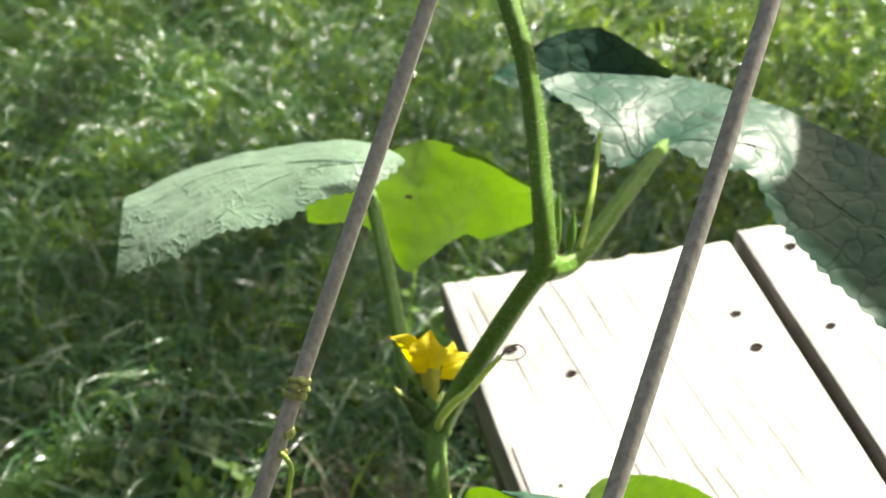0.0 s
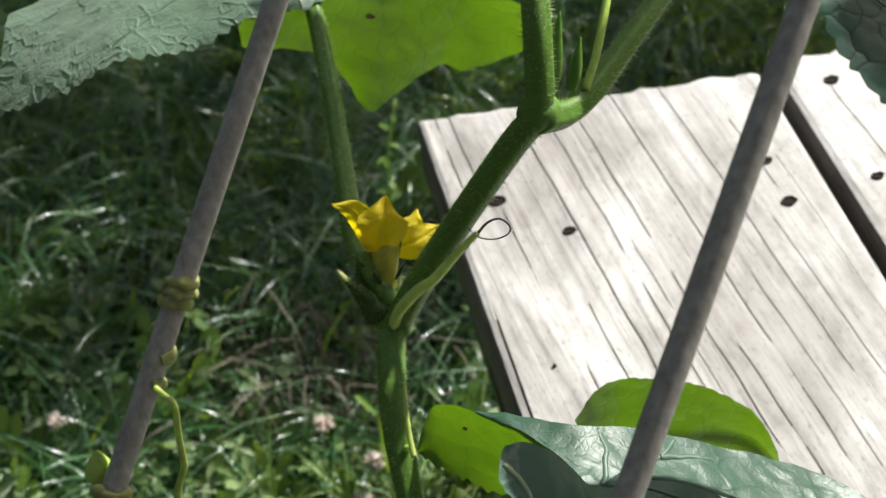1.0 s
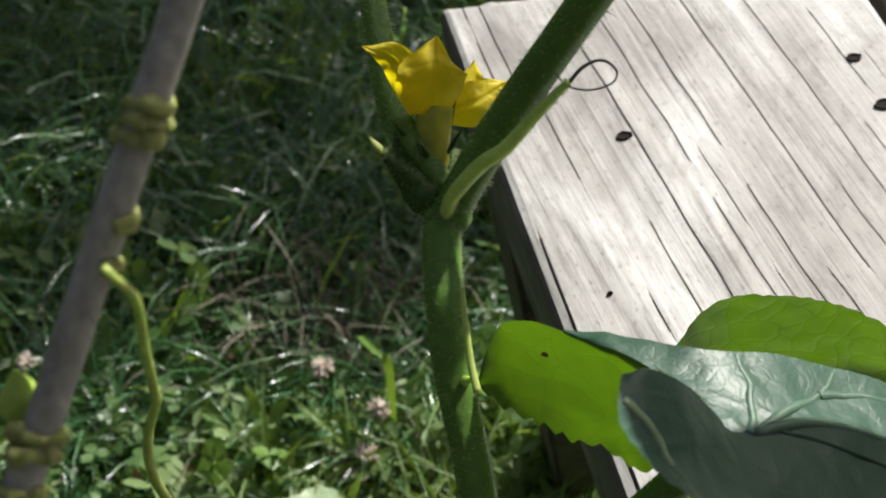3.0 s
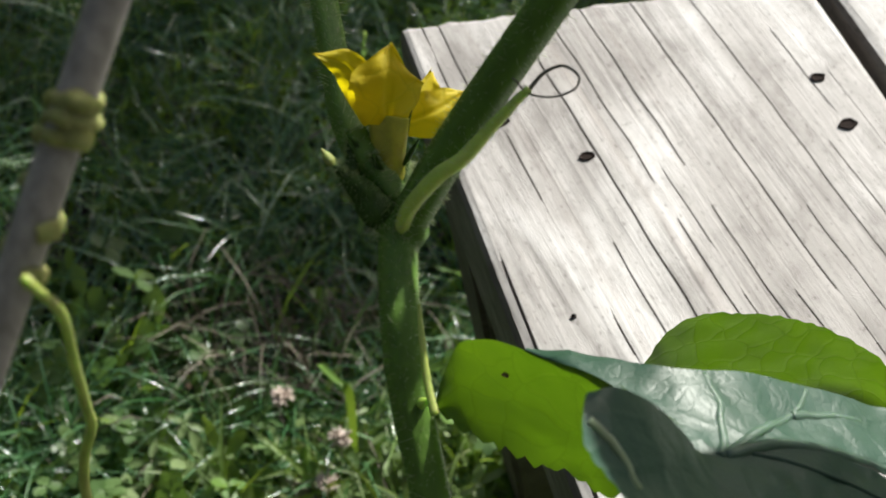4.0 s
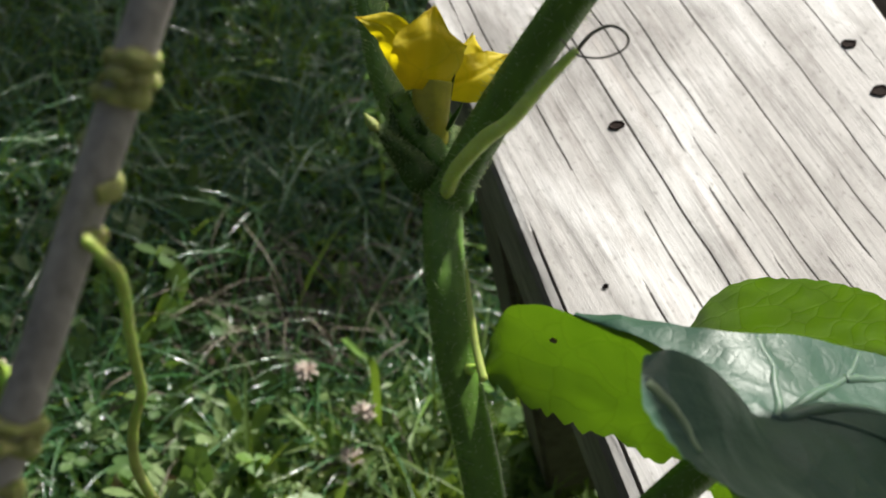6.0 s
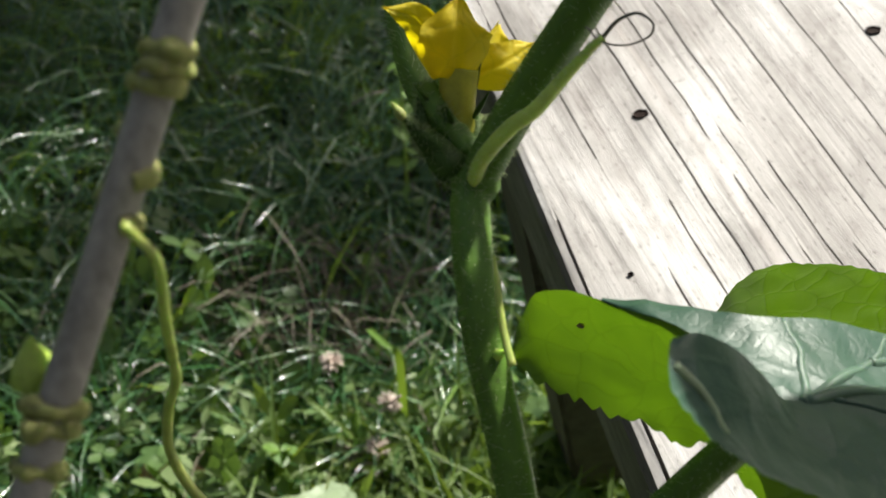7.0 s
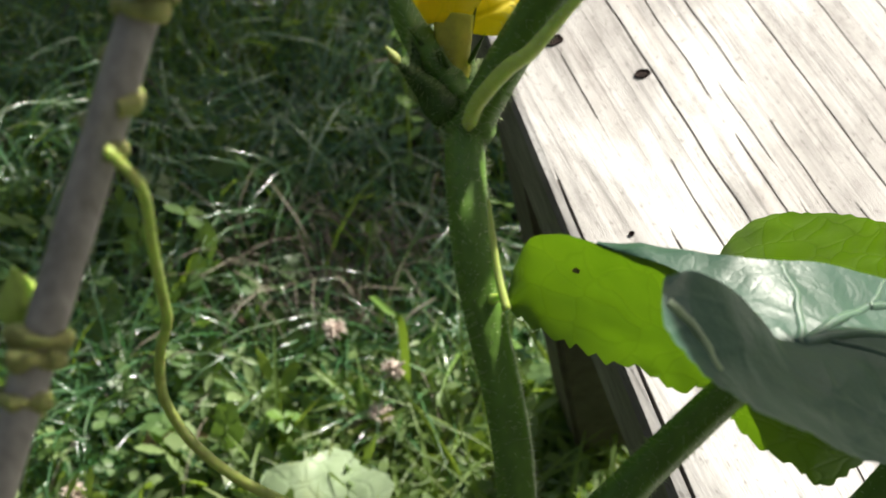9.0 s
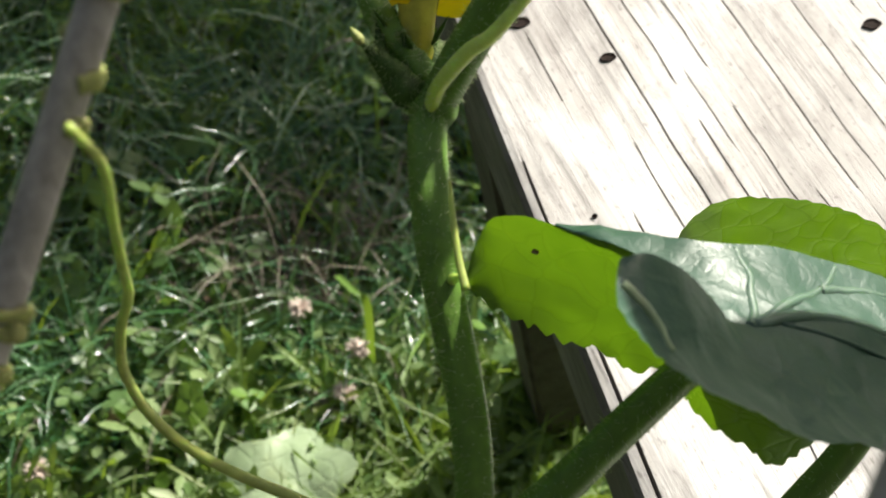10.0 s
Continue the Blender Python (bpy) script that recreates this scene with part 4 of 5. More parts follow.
def build_vine():
    plant = thing("cucumber_vine", (-0.12, -0.43, 0.0), "young cucumber vine with one yellow flower and broad leaves", "plant")
    r_stem = [0.0042, 0.0042, 0.0040, 0.0038, 0.0037, 0.0037, 0.0040, 0.0036, 0.0034, 0.0034]
    stem = stalk("stem", STEM, r_stem, STALK, plant, "ribbed bristly green main stem", n=220, sides=25, ribs=5, depth=0.04)
    bristles(STEM, r_stem, 13000, 0.0012, stem, 2, thick=0.00008, start=0.28)
    # swollen joints
    for at, r in (((-0.0575, -0.2585, 0.6315), 0.0050), ((-0.0125, -0.2455, 0.6905), 0.0056)):
        bm = bmesh.new()
        bmesh.ops.create_icosphere(bm, subdivisions=3, radius=r)
        for v in bm.verts:
            v.co *= 1 + 0.16 * noise.noise(v.co * 420)
            v.co = Vector(at) + Vector((v.co.x, v.co.y, v.co.z * 0.85))
        for fc in bm.faces:
            fc.smooth = True
        part("node_joint", bm, STALK, plant)

    # upper leaf: near half lit from above, far half hanging with the light behind it
    leaf = mesh_object("leaf", *tube(PET_A, [0.0034, 0.0029, 0.0028], 70, 20, 5, 0.08), STALK, plant, "broad folded leaf on a bristly stalk")
    bristles(PET_A, [0.0034, 0.0028], 1400, 0.0013, leaf, 4)
    _, ga = blade("blade", LEAF_A, LEAF, leaf, "quilted upper side, its pale colour holding glare", nu=360, nv=110, low=(26, 0.0026), seed=6, ripple=0.0006, quilt=(170, 0.0006, 0.40))
    _, gb = blade("blade", LEAF_B, LEAF_SMOOTH, leaf, "thin half glowing yellow-green with light behind", low=(11, 0.0014), top=(20, 0.0006), seed=8, ripple=0.0008)
    blemish(gb, 0.46, 0.52, 0.0013, leaf)
    blemish(gb, 0.06, 0.45, 0.0014, leaf)
    for path in ([(0.90, 0.55), (0.6, 0.25), (0.3, 0.22), (0.05, 0.3)], [(0.90, 0.55), (0.72, 0.45), (0.55, 0.9)], [(0.90, 0.55), (0.6, 0.45), (0.38, 0.85)]):
        vein_on(ga, path, 0.0004, 0.0002, leaf, 0.0, 1.0)

    # leaf over the bench
    leaf = mesh_object("leaf", *tube(PET_R, [0.0040, 0.0032, 0.0030], 70, 20, 5, 0.08), STALK, plant, "large drooping leaf partly in shadow")
    bristles(PET_R, [0.0040, 0.0030], 1400, 0.0013, leaf, 5)
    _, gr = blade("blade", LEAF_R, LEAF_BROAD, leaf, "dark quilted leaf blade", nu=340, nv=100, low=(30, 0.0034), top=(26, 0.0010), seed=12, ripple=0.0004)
    for path in ([(0.27, 0.95), (0.2, 0.5), (0.3, 0.12)], [(0.27, 0.95), (0.36, 0.45), (0.42, 0.2)], [(0.27, 0.95), (0.5, 0.6), (0.75, 0.5), (0.97, 0.5)], [(0.27, 0.95), (0.12, 0.6), (0.03, 0.5)]):
        vein_on(gr, path, 0.0003, 0.0002, leaf, -0.0001, 1.0, LEAF_BROAD)
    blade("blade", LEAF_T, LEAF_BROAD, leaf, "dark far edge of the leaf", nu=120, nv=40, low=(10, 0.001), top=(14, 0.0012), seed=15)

    # lower leaf in front of the bench
    leaf = mesh_object("leaf", *tube(PET_E, [0.0026, 0.0039, 0.0037, 0.0035, 0.0033, 0.0032], 70, 20, 5, 0.08), STALK, plant, "broad lower leaf, sunlit veins and hanging rim")
    bristles(PET_E, [0.0040, 0.0032], 1400, 0.0011, leaf, 6)
    _, gd = blade("blade", LEAF_D, LEAF_SMOOTH, leaf, "thin rim glowing green with light behind", nu=200, nv=50, low=(21, 0.0019), seed=21, ripple=0.0008)
    blemish(gd, 0.22, 0.30, 0.0006, leaf)
    _, ge = blade("blade", LEAF_E, LEAF_GLOSSY, leaf, "smooth pale sunlit half of the leaf", nu=200, nv=50, low=(0, 0), seed=23, ripple=0.0007, quilt=(120, 0.0003, 0.5))
    for path in ([(0.336, 0.99), (0.285, 0.5), (0.235, 0.03)], [(0.345, 0.97), (0.38, 0.6), (0.405, 0.40), (0.41, 0.05)], [(0.405, 0.40), (0.46, 0.34), (0.53, 0.30)], [(0.34, 0.985), (0.45, 0.97), (0.6, 0.95), (0.8, 0.9)]):
        vein_on(ge, path, 0.0012, 0.0007, leaf, 0.0005, 1.0)
    _, gf = blade("blade", LEAF_F, LEAF_GLOSSY, leaf, "near lobe of the leaf, lying in shade", nu=200, nv=60, low=(26, 0.0009), seed=25, ripple=0.0008, quilt=(120, 0.0003, 0.5))
    vein_on(gf, [(0.36, 0.03), (0.5, 0.12), (0.65, 0.16), (0.9, 0.3)], 0.0005, 0.0002, leaf, 0.0, 1.0, LEAF_GLOSSY)
    # no vein: a pale ridge standing in for a sunlit streak on the lobe
    vein_on(gf, [(0.012, 0.5), (0.05, 0.58), (0.085, 0.62), (0.125, 0.72)], 0.0010, 0.0006, leaf, 0.0002, 1.0, PALE_LEAF)
    leaf = mesh_object("leaf", *tube(PET_C, [0.0034, 0.0030], 50, 20, 5, 0.08), STALK, plant, "young leaf behind, glowing green with light behind")
    bristles(PET_C, [0.0034, 0.0030], 300, 0.0008, leaf, 7)
    blade("blade", LEAF_C, LEAF_SMOOTH, leaf, low=(0, 0), top=(18, 0.0008), seed=31, ripple=0.0009)

    # unseen leaves added higher up, shaped along the sun to shade the lower ones
    lift = np.array(SUN)
    upper = [[np.array(p) + lift * 0.27 + np.array((0.0, 0.001, 0.0)) for p in LEAF_F[0]], [np.array(p) + lift * 0.27 for p in LEAF_F[1]], [np.array(p) + lift * 0.27 + np.array((0.0, -0.03, -0.01)) for p in LEAF_F[2]]]
    right = []
    for line, dy in zip(LEAF_R, (0.01, 0.0, 0.004)):
        line = [0.5 * np.array(line[5]) + 0.5 * np.array(line[6])] + [np.array(p) for p in line[6:]]
        right.append([p + lift * 0.45 + np.array((0.0, dy, 0.0)) for p in line])
    near = [[np.array(p) + lift * 0.26 for p in ((-0.085, -0.14, 0.648), (-0.085, -0.21, 0.63), (-0.08, -0.26, 0.63), (-0.085, -0.285, 0.61))],
            [np.array(p) + lift * 0.26 for p in ((-0.046, -0.14, 0.653), (-0.047, -0.21, 0.64), (-0.0515, -0.255, 0.64), (-0.070, -0.28, 0.618))]]
    spine = np.array(PET_R[1:6])
    across = np.cross(lift, spine[-1] - spine[0])
    across /= np.linalg.norm(across)
    over = [[p + lift * 0.26 - across * 0.0048 for p in spine], [p + lift * 0.26 + across * 0.0048 for p in spine]]
    top = np.array(STEM[-1])
    far_end = np.array(right[1][-1])
    # added stalk, out of view, that carries two of these shade leaves
    shoot = [np.array((0.58, -0.30, 0.0)), np.array((0.60, -0.26, 0.45)), far_end + np.array((0.16, -0.04, -0.02)), far_end + np.array((0.03, -0.005, 0.02))]
    stalk("added_shoot", shoot, [0.0040, 0.0028], STALK, plant, "unseen added shoot carrying shade leaves beyond the bench", n=60, sides=12)
    for rows, foot in ((upper, top), (right, shoot[-1]), (near, top), (over, shoot[-1])):
        end = np.array(rows[-1][len(rows[0]) // 2]) if rows is not right else far_end
        if rows is near:
            end = np.array(rows[0][-1])
        if rows is over:
            end = np.array(rows[0][-1])
        leaf = mesh_object("leaf", *tube([foot, foot * 0.5 + end * 0.5 + np.array((0, 0, 0.015)), end], [0.0028, 0.0022], 40, 12, 5, 0.08), STALK, plant, "broad leaf higher on the vine")
        blade("blade", rows, LEAF_BROAD, leaf, nu=120, nv=30, low=(14, 0.002), top=(16, 0.002), seed=41)

    # tendrils
    t = stalk("tendril", TENDRIL, [0.0014, 0.0016, 0.0016, 0.0014, 0.0011, 0.0007], TENDRIL_SUNNY, plant, "pale green tendril with a dry curled tip", n=50, sides=12, ribs=4, depth=0.06)
    bristles(TENDRIL, [0.0015, 0.0008], 1200, 0.0008, t, 9)
    stalk("curl", LOOP, [0.0004, 0.0002, 0.00018], TENDRIL_DRY, t, "thin dark dry curl", n=80, sides=8, ribs=0)
    stalk("tendril", STIPULE_TENDRIL, [0.0010, 0.0011, 0.0008], STALK_PALE, plant, n=30, sides=10, ribs=0)
    yt = stalk("tendril", Y_TENDRIL, [0.0006, 0.0008, 0.0009, 0.0011, 0.0014], TENDRIL_PALE, plant, "yellow-green tendril wound round a stake", n=110, sides=12, ribs=0)
    for za, zb, turns, r in ((0.7192, 0.7148, 3.2, 0.0015), (0.6902, 0.6868, 2.2, 0.0014), (0.6850, 0.6830, 1.4, 0.0012)):
        pts = coil((on_stake(za), on_stake(zb)), turns, 0.0026, 90)
        pts = [p + np.array(noise.noise_vector(Vector(p) * 520)) * 0.0009 for p in pts]
        stalk("coil", pts, [r * k for k in (0.3, 1.0, 0.45, 1.2, 0.5, 0.8, 1.2, 0.45, 1.0, 0.5, 1.2, 0.6, 1.1, 0.4, 0.9, 0.3)], TENDRIL_MAT, yt, n=220, sides=12, ribs=3, depth=0.1)
    for za, zb in ((0.7116, 0.7080), (0.7062, 0.7045)):
        pts = coil((on_stake(za), on_stake(zb)), 0.62, 0.0029)
        stalk("coil", pts, [0.0012, 0.0014, 0.0006, 0.0004, 0.0006, 0.0013, 0.0011], TENDRIL_MAT, yt, n=100, sides=12, ribs=3, depth=0.1)

    bud(STAKE_BUD[0], np.array(STAKE_BUD[1]) - np.array(STAKE_BUD[0]), 0.0085, 0.0032, STALK_PALE, yt, "bud")

    # small growth at the joints
    # thin pale strip that stands in for the stem's sunlit right edge
    stalk("edge_strip", EDGE_STRIP, [0.0003, 0.0006, 0.0007, 0.0008], TENDRIL_PALE, plant, "pale strip standing in for the stem's sunlit edge", n=30, sides=12, ribs=3, depth=0.1)
    bud(AXILBUD[0], (0.4, -0.3, 0.7), 0.004, 0.0011, STALK_PALE, plant)
    for i, ((p, q), r) in enumerate(zip(BUDS, (0.0036, 0.0020, 0.0020, 0.0028, 0.0015, 0.0014))):
        p, q = np.array(p), np.array(q)
        b = bud(p, q - p, np.linalg.norm(q - p), r, BUD_GREEN, plant, seed=i)
        bristles([p, q], [r, r * 0.3], 600, 0.0013, b, 20 + i, thick=0.00007)
    bud(PALE_BUD[0], np.array(PALE_BUD[1]) - np.array(PALE_BUD[0]), 0.0042, 0.0011, TENDRIL_MAT, plant, "bud")
    bud((-0.008, -0.2415, 0.691), (0.25, 0.5, 0.9), 0.022, 0.0023, STALK, plant, "bud")
    bud((-0.001, -0.238, 0.688), (0.35, 0.6, 0.9), 0.014, 0.0018, STALK, plant, "bud")

    # flower
    flower = mesh_object("flower", *tube(FLOWER, [0.0041, 0.0037, 0.0034, 0.0032, 0.0022], 40, 20, 5, 0.05), FLOWER_TUBE, plant, "open yellow five-petalled flower")
    for i, rows in enumerate(PETALS):
        petal(rows, (0.0036, 0.0076, 0.0048, 0.0060, 0.0052)[i], ((-0.2, -0.6, 0.75), (0.1, -0.8, 0.6), (0.1, -0.6, 0.8), (0.4, 0.7, 0.6), (-0.4, 0.7, 0.6))[i], flower, i)
    for i in range(5):
        a = i * 2 * math.pi / 5 + 0.5
        bud(np.array(FLOWER[2]) + np.array((0.0036 * math.cos(a), 0.0036 * math.sin(a), 0.0)), (math.cos(a) * 0.45, math.sin(a) * 0.45 + 0.2, 0.8), 0.009, 0.0006, BUD_GREEN, flower, "sepal", i)
    return plant

# ---- weeds and clover at the foot of the plant ----
def clover_head(at, r, seed):
    t = thing("clover_flower", (at[0], at[1], 0.0), "faded white clover head on a thin stalk", "flower", "clover in the lawn")
    stalk("stalk", [(at[0] + 0.006, at[1] + 0.004, 0.0), (at[0] + 0.002, at[1] + 0.001, at[2] * 0.5), at], [0.0007, 0.0006], STALK, t, n=16, sides=7, ribs=0)
    rng = np.random.RandomState(seed)
    verts, faces = [], []
    for k in range(46):
        z = rng.uniform(-0.55, 1.0)
        a = rng.uniform(0, 2 * math.pi)
        q = math.sqrt(max(0.0, 1 - z * z))
        d = np.array((q * math.cos(a), q * math.sin(a), z))
        v, f = tube([np.array(at), np.array(at) + d * r * 0.6, np.array(at) + d * r * rng.uniform(0.85, 1.15) + np.array((0, 0, 0.0008))], [0.0006, 0.0011, 0.0004], 5, 5)
        faces += [tuple(i + len(verts) for i in fc) for fc in f]
        verts += v
    mesh_object("flower_head", verts, faces, CLOVER_WHITE, t, "pinkish white florets")
    return t


def weed_leaves(count, area, size, mat, seed, zone, lobes=3, tall=(0.02, 0.055), slim=1.0):
    """Clover and broad weed leaves on little stalks, as one mesh."""
    rng = np.random.RandomState(seed)
    verts, faces = [], []
    k = 0
    while k < count:
        x, y = rng.uniform(area[0], area[1]), rng.uniform(area[2], area[3])
        if rng.rand() > zone(x, y):
            continue
        k += 1
        z = rng.uniform(*tall)
        tilt = rng.normal(0, 0.75, 2)
        turn = rng.uniform(0, 2 * math.pi)
        s = size * rng.uniform(0.6, 1.3)
        for l in range(lobes):
            a = turn + l * 2 * math.pi / max(3, lobes)
            d = np.array((math.cos(a), math.sin(a), 0))
            q = np.array((-math.sin(a), math.cos(a), 0))
            b = len(verts)
            c0 = np.array((x, y, z))
            for t, w, dz in ((0.05, 0.06, 0.0), (0.35, 0.36, 0.06), (0.7, 0.42, 0.02), (1.05, 0.10, -0.06)):
                for e, fold in ((-1, 0.06), (0, 0.0), (1, 0.06)):
                    p = c0 + s * (d * t + q * e * w * slim) + np.array((0, 0, s * (dz + fold * abs(e) + rng.normal(0, 0.05))))
                    p[2] += (p[0] - x) * tilt[0] + (p[1] - y) * tilt[1]
                    verts.append(p)
            for r in range(3):
                for e in range(2):
                    i = b + r * 3 + e
                    faces.append((i, i + 1, i + 4, i + 3))
    return verts, faces


def near_foot(x, y):
    d = math.hypot(x + 0.10, (y + 0.0) * 1.2)
    return under_bench(x, y) * max(0.04, 1.0 - d / 0.33)


def build_weeds():
    v, f = weed_leaves(420, (-0.55, 0.35, -0.25, 0.5), 0.0095, CLOVER_LEAF, 31, near_foot)
    tagged(mesh_object("clover_leaves", v, f, CLOVER_LEAF), "low green clover leaves among thin grass", "clover", kind="stuff")
    v, f = weed_leaves(30, (-0.42, 0.12, -0.22, 0.16), 0.012, CLOVER_LEAF, 57, near_foot, 5, (0.025, 0.075))
    tagged(mesh_object("weed_leaves", v, f, CLOVER_LEAF), "rosettes of pointed weed leaves in thin turf", "weed", kind="stuff")
    v, f = weed_leaves(60, (-0.40, 0.0, -0.18, 0.09), 0.011, WEED_MID, 71, under_bench, 4, (0.02, 0.06))
    tagged(mesh_object("weed_leaves", v, f, WEED_MID), "fresh green weed leaves crowding the turf", "weed", kind="stuff")
    v, f = weed_leaves(360, (-0.36, 0.06, -0.12, 0.085), 0.0155, WEED_MID, 73, lambda x, y: under_bench(x, y) * min(1.0, max(0.15, 1.0 - (y + 0.02) / 0.10)), 4, (0.025, 0.065), 0.5)
    tagged(mesh_object("weed_leaves", v, f, WEED_MID), "broad pale green weed leaves in the sun", "weed", kind="stuff")
    v, f = weed_leaves(70, (-0.36, -0.08, 0.05, 0.30), 0.013, CLOVER_LEAF, 77, lambda x, y: bare(x, y), 3, (0.03, 0.06))
    tagged(mesh_object("clover_leaves", v, f, CLOVER_LEAF), "clover leaves scattered in the darker turf", "clover", kind="stuff")
    v, f = weed_leaves(12, (-0.45, 0.15, -0.22, 0.5), 0.010, WEED, 34, near_foot, 3, (0.05, 0.085))
    tagged(mesh_object("clover_leaves", v, f, WEED), "bright young clover leaves among the weeds", "clover", kind="stuff")
    v, f = grass_blades(2300, (-0.15, 0.11, -0.18, 0.04), GRASS_SUNNY, 0.10, 0.0036, 2.2, 35, under_bench)
    tagged(mesh_object("thin_grass", v, f, GRASS_SUNNY), "grass coloured sunlit yellow-green beside the bench leg", "grass", kind="stuff")
    v, f = grass_blades(110, (-0.55, 0.6, 0.05, 0.9), WEED, 0.11, 0.0032, 1.2, 36, under_bench)
    tagged(mesh_object("thin_grass", v, f, WEED), "single bright grass blades in the darker lawn", "grass", kind="stuff")
    for i, (at, r) in enumerate(((CLOVER[0], 0.0085), (CLOVER[1], 0.0085), (CLOVER[2], 0.008), (CLOVER[3], 0.0085), (CLOVER[4], 0.009), (CLOVER[5], 0.0075))):
        clover_head(tuple(at), r, i)


def weed_sprig(points, count, size, seed):
    """An upright weed with small leaves set round its stem."""
    w = thing("weed_sprig", (points[0][0], points[0][1], 0.0), "bright green leafy weed standing in the lawn", "weed")
    stalk("stalk", points, [0.0011, 0.0007], STALK_PALE, w, n=20, sides=7, ribs=0)
    c = spline(points, count + 3)
    rng = np.random.RandomState(seed)
    for k in range(count):
        a = k * 2.4 + rng.uniform(-0.4, 0.4)
        s = size * rng.uniform(0.7, 1.25) * (1.15 - 0.5 * k / count)
        d = np.array((math.cos(a), math.sin(a), rng.uniform(0.15, 0.6)))
        q = np.array((-math.sin(a), math.cos(a), rng.normal(0, 0.25)))
        verts, faces = [], []
        for t, wd in ((0.0, 0.04), (0.2, 0.16), (0.45, 0.25), (0.7, 0.19), (0.88, 0.09), (1.0, 0.01)):
            for e in (-1, 0, 1):
                verts.append(c[k + 2] + s * (d * t + q * e * wd) + np.array((0, 0, s * (0.08 * abs(e) - 0.35 * t * t))))
        for r in range(5):
            for e in range(2):
                i = r * 3 + e
                faces.append((i, i + 1, i + 4, i + 3))
        mesh_object("leaf", verts, faces, WEED, w)
    return w


def build_tall_blade():
    """One tall bright blade of grass, bent over near its tip."""
    c = spline(TALL_BLADE, 30)
    verts, faces = [], []
    for i, p in enumerate(c):
        w = 0.0026 * math.sin(math.pi * min(1.0, 0.25 + 0.75 * (1 - i / 29))) + 0.0003
        verts += [p + np.array((-w, 0.0, 0.0006)), p + np.array((0, 0, -0.0004)), p + np.array((w, 0.0, 0.0006))]
    for i in range(29):
        for e in range(2):
            faces.append((i * 3 + e, i * 3 + e + 1, i * 3 + e + 4, i * 3 + e + 3))
    b = mesh_object("grass_blade", verts, faces, WEED)
    tagged(b, "tall bright grass blade bent over at its tip", "grass")


def build_ground_leaf():
    """One broad pale leaf lying in the grass, lobed and ragged."""
    c = np.array((-0.112, -0.053, 0.072))
    t = thing("ground_leaf", (c[0], c[1], 0.0), "broad pale green lobed leaf low in the grass", "leaf")
    stalk("stalk", [(c[0] + 0.01, c[1] + 0.02, 0.0), (c[0] + 0.012, c[1] + 0.012, 0.04), c], [0.0014, 0.001], STALK, t, n=14, sides=8, ribs=0)
    n, m = 72, 14
    verts = [c]
    for j in range(1, m + 1):
        for i in range(n):
            a = 2 * math.pi * i / n
            r = 0.034 * (1 + 0.13 * math.cos(5 * a + 0.4) + 0.05 * abs(math.sin(14 * a))) * j / m
            z = 0.006 * math.cos(3 * a) * (j / m) ** 2 + 0.002 * noise.noise(Vector((r * math.cos(a) * 60, r * math.sin(a) * 60, 4)))
            verts.append(c + np.array((1.15 * r * math.cos(a), r * math.sin(a), z)))
    faces = [(0, 1 + i, 1 + (i + 1) % n) for i in range(n)]
    faces += [(1 + (j - 1) * n + i, 1 + j * n + i, 1 + j * n + (i + 1) % n, 1 + (j - 1) * n + (i + 1) % n) for j in range(1, m) for i in range(n)]
    mesh_object("blade", verts, faces, PALE_LEAF, t)


def lying_leaf(at, length, width, turn, tilt, mat, label, seed):
    """A curled leaf lying in the turf on a stub of stalk."""
    t = thing("fallen_leaf", (at[0], at[1], 0.0), label, "leaf", "leaves lying in the turf")
    rng = np.random.RandomState(seed)
    d = np.array((math.cos(turn), math.sin(turn), tilt))
    q = np.array((-math.sin(turn), math.cos(turn), rng.uniform(-0.3, 0.3)))
    verts, n, m = [], 14, 7
    for i in range(n):
        f = i / (n - 1)
        w = width * (math.sin(math.pi * (0.04 + 0.92 * f)) ** 0.75) * (1 + 0.12 * rng.normal())
        for k in range(m):
            s = 2 * k / (m - 1) - 1
            p = np.array(at) + d * length * (f - 0.5) + q * s * w
            p[2] += 0.35 * width * s * s + 0.10 * length * math.sin(3 * f + seed) + 0.0015 * noise.noise(Vector(p) * 120)
            verts.append(p)
    faces = [(i * m + k, i * m + k + 1, (i + 1) * m + k + 1, (i + 1) * m + k) for i in range(n - 1) for k in range(m - 1)]
    mesh_object("blade", verts, faces, mat, t)
    foot = np.array(at) - d * length * 0.48
    stalk("stalk", [(foot[0] - 0.006, foot[1] + 0.004, 0.0), (foot[0] - 0.003, foot[1] + 0.002, foot[2] * 0.6), foot], [0.0006, 0.0005], TENDRIL_DRY, t, n=10, sides=6, ribs=0)


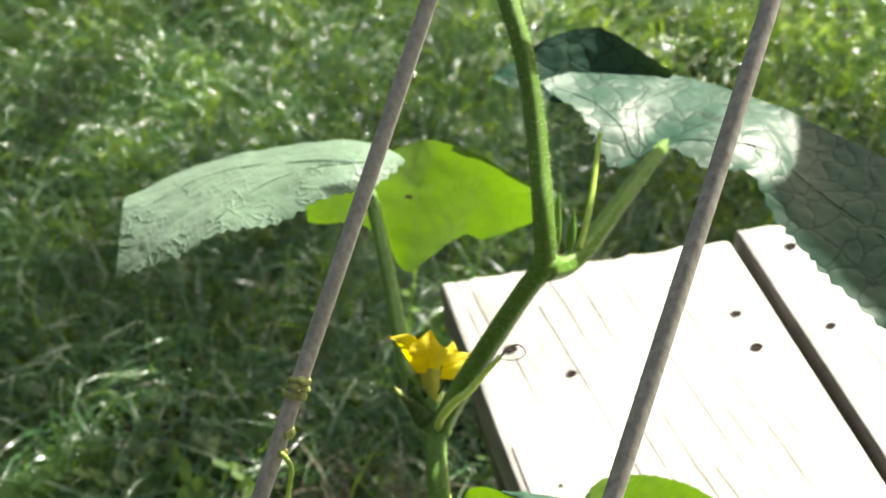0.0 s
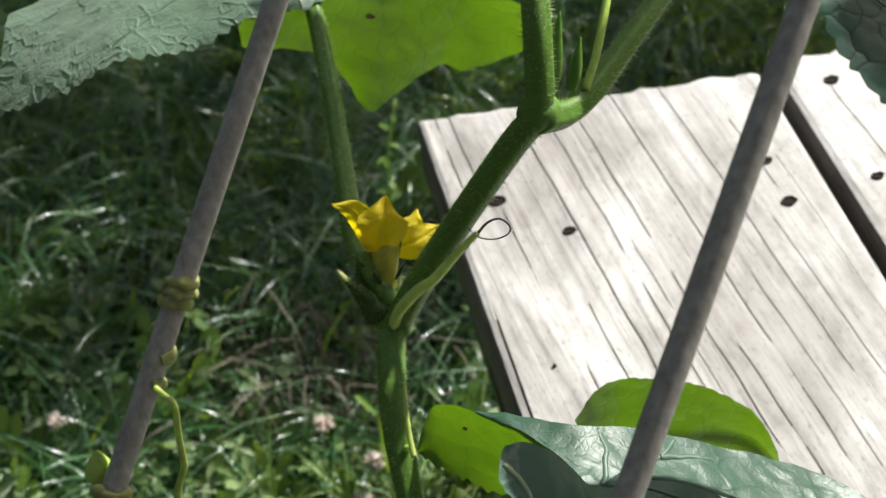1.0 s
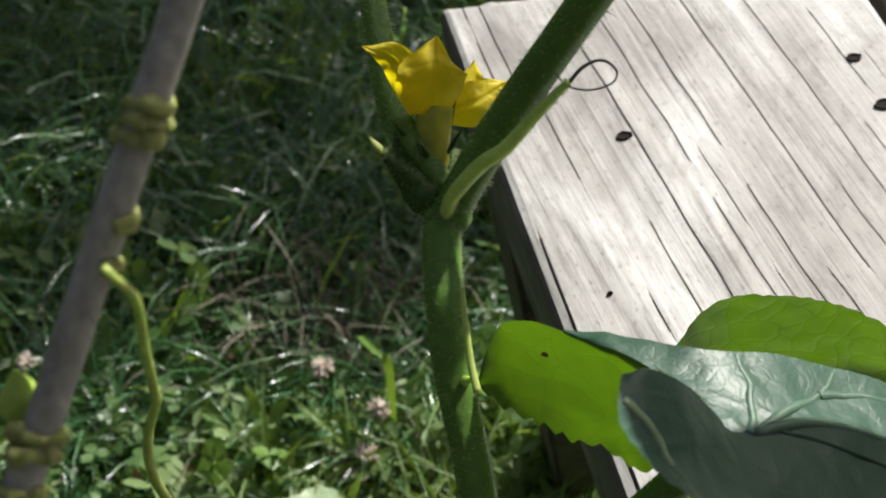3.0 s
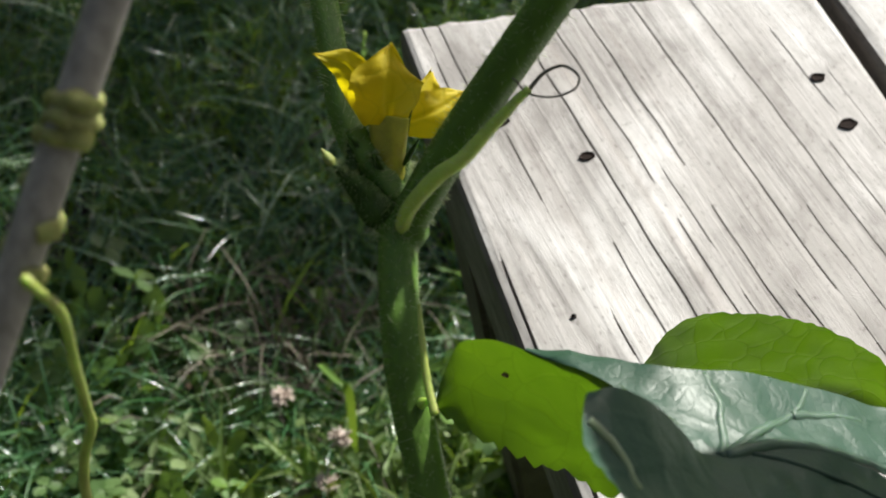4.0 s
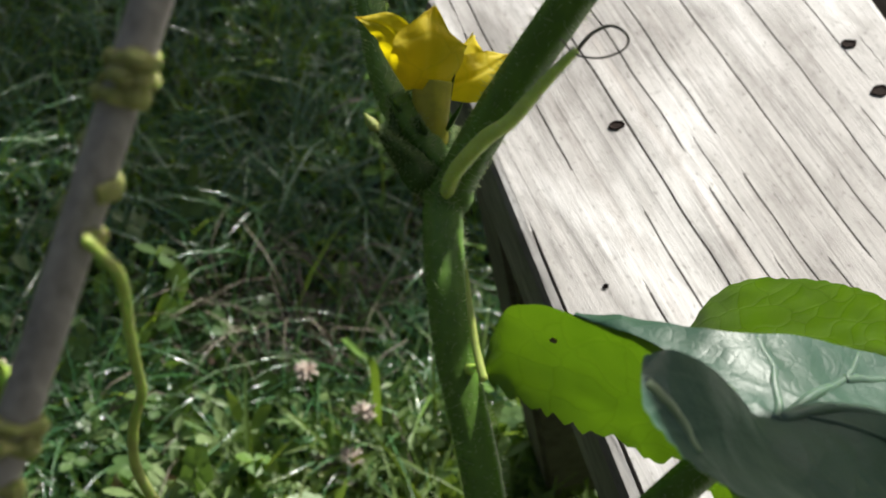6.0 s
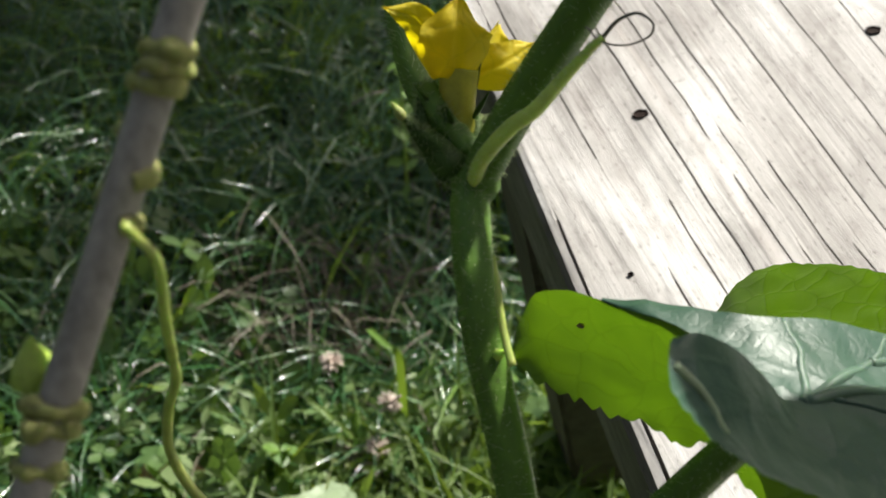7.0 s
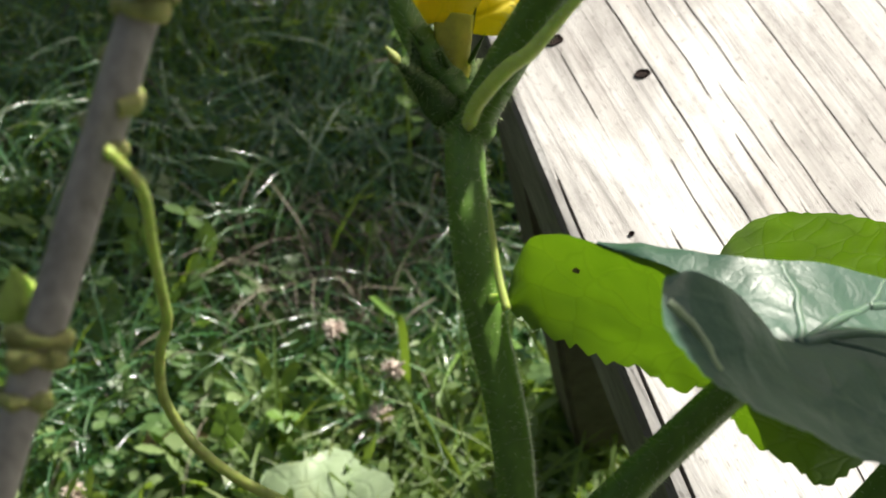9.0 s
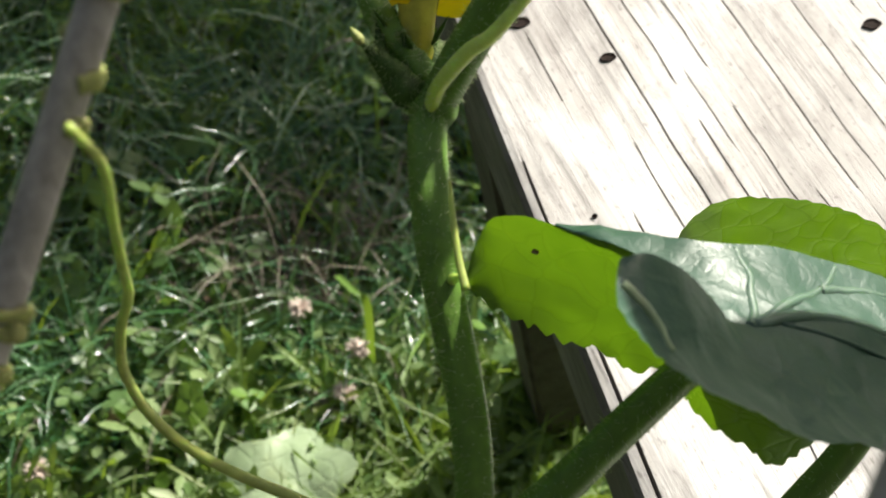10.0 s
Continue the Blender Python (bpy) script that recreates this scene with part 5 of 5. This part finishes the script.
def build_fallen_leaves():
    pink, grey, pale = "faded pinkish dead leaf curled in the weeds", "bleached grey-brown dead leaf on the turf", "pale narrow leaf lying over the grass"
    for i, (at, l, w, turn, tilt, mat, label) in enumerate((
        ((-0.212, 0.036, 0.05), 0.022, 0.007, 0.5, 0.3, DRY_PINK, pink),
        ((-0.184, 0.027, 0.045), 0.016, 0.005, 2.2, 0.2, DRY_PINK, pink),
        ((-0.063, 0.014, 0.045), 0.022, 0.008, 0.2, 0.1, DRY_GREY, grey),
        ((-0.052, -0.002, 0.04), 0.02, 0.007, 1.4, 0.2, DRY_GREY, grey),
        ((-0.07, -0.002, 0.045), 0.018, 0.006, 2.6, -0.2, DRY_GREY, grey),
        ((-0.078, 0.018, 0.04), 0.018, 0.007, 0.9, 0.1, DRY_GREY, grey),
        ((-0.299, 0.14, 0.06), 0.026, 0.0028, 0.1, 0.1, PALE_LEAF, pale),
        ((-0.327, 0.091, 0.055), 0.026, 0.006, 0.9, 0.3, PALE_LEAF, pale),
        ((-0.106, 0.163, 0.02), 0.03, 0.006, 0.6, 0.1, DRY_LEAF, grey),
        ((-0.14, 0.13, 0.03), 0.02, 0.005, 2.0, 0.1, DRY_LEAF, grey),
    )):
        lying_leaf(at, l, w, turn, tilt, mat, label, i)


# ---- unseen tree added beyond the lawn, so that its crown shades the turf ----
def build_tree():
    base = Vector((4.3, 1.25, 0.0))
    t = thing("added_shade_tree", base, "unseen leafy tree added to shade the lawn", "tree")
    limbs = [[(0, 0, 0), (0.05, 0.02, 0.9), (-0.03, 0.06, 1.7), (-0.1, 0.2, 2.5)]]
    rng = np.random.RandomState(5)
    for k in range(7):
        z = 1.7 + 0.11 * k
        e = (-0.65 - 0.25 * math.cos(k * 2.4), 1.35 + 0.22 * k, z + 0.9)
        limbs.append([(-0.03, 0.06 + 0.02 * k, z), (e[0] * 0.45, e[1] * 0.4, z + 0.5), e])
    verts, faces = [], []
    for i, l in enumerate(limbs):
        v, f = tube([base + Vector(p) for p in l], [0.10, 0.08, 0.04, 0.015] if i == 0 else [0.04, 0.012], 16, 10, 0, 0, 0.01, i)
        faces += [tuple(x + len(verts) for x in fc) for fc in f]
        verts += v
    mesh_object("trunk", verts, faces, BARK, t)
    verts, faces = [], []
    reach = Vector((SUN.x / SUN.z, SUN.y / SUN.z, 1.0))
    # leaf clumps are set by where their shade is wanted on the turf
    puffs = []
    for gx, gy, r, count in ((-0.30, 0.27, 0.17, 55), (-0.05, 0.25, 0.16, 42), (0.16, 0.24, 0.15, 36), (-0.52, 0.33, 0.18, 42), (-0.15, 0.42, 0.2, 42), (0.10, 0.45, 0.2, 44), (0.35, 0.30, 0.18, 90), (-0.75, 0.5, 0.25, 80), (-0.24, 0.50, 0.16, 60), (-0.40, 0.42, 0.14, 50), (-0.10, 0.53, 0.12, 30), (-0.27, 0.15, 0.10, 16), (-0.05, 0.19, 0.08, 34), (0.06, 0.17, 0.08, 34), (-0.13, 0.24, 0.07, 12), (-0.30, 1.02, 0.28, 70), (-0.45, 0.78, 0.2, 40)):
        puffs.append((Vector((gx, gy, 0)) + reach * rng.uniform(2.9, 3.3), r, count))
    for _ in range(20):
        puffs.append((Vector((rng.uniform(-1.5, 0.02), rng.uniform(0.55, 2.3), 0)) + reach * rng.uniform(3.2, 4.4), rng.uniform(0.2, 0.36), 34))
    for c, r, count in puffs:
        for _ in range(count):
            d = rng.normal(0, 1, 3)
            d /= np.linalg.norm(d)
            p = np.array(c) + d * r * rng.uniform(0.3, 1.0)
            u = rng.normal(0, 1, 3)
            u /= np.linalg.norm(u)
            w = np.cross(u, rng.normal(0, 1, 3))
            w /= np.linalg.norm(w)
            s = rng.uniform(0.035, 0.06)
            b = len(verts)
            verts += [p - u * s, p + w * s * 0.45, p + u * s, p - w * s * 0.45]
            faces += [(b, b + 1, b + 2, b + 3)]
    mesh_object("crown", verts, faces, TREE_LEAF, t)


build_ground()
build_walls()
bench = build_bench()
build_stake(-0.2824, -0.5014, "thin grey leaning garden stake with tendrils wound round it")
build_stake(-0.2256, -0.5921, "thin bare grey leaning garden stake")
vine = build_vine()
build_weeds()
build_tall_blade()
weed_sprig(SPRIG, 16, 0.015, 3)
weed_sprig(SMALL_WEED, 5, 0.012, 4)
build_ground_leaf()
build_fallen_leaves()
build_tree()
build_lawn()
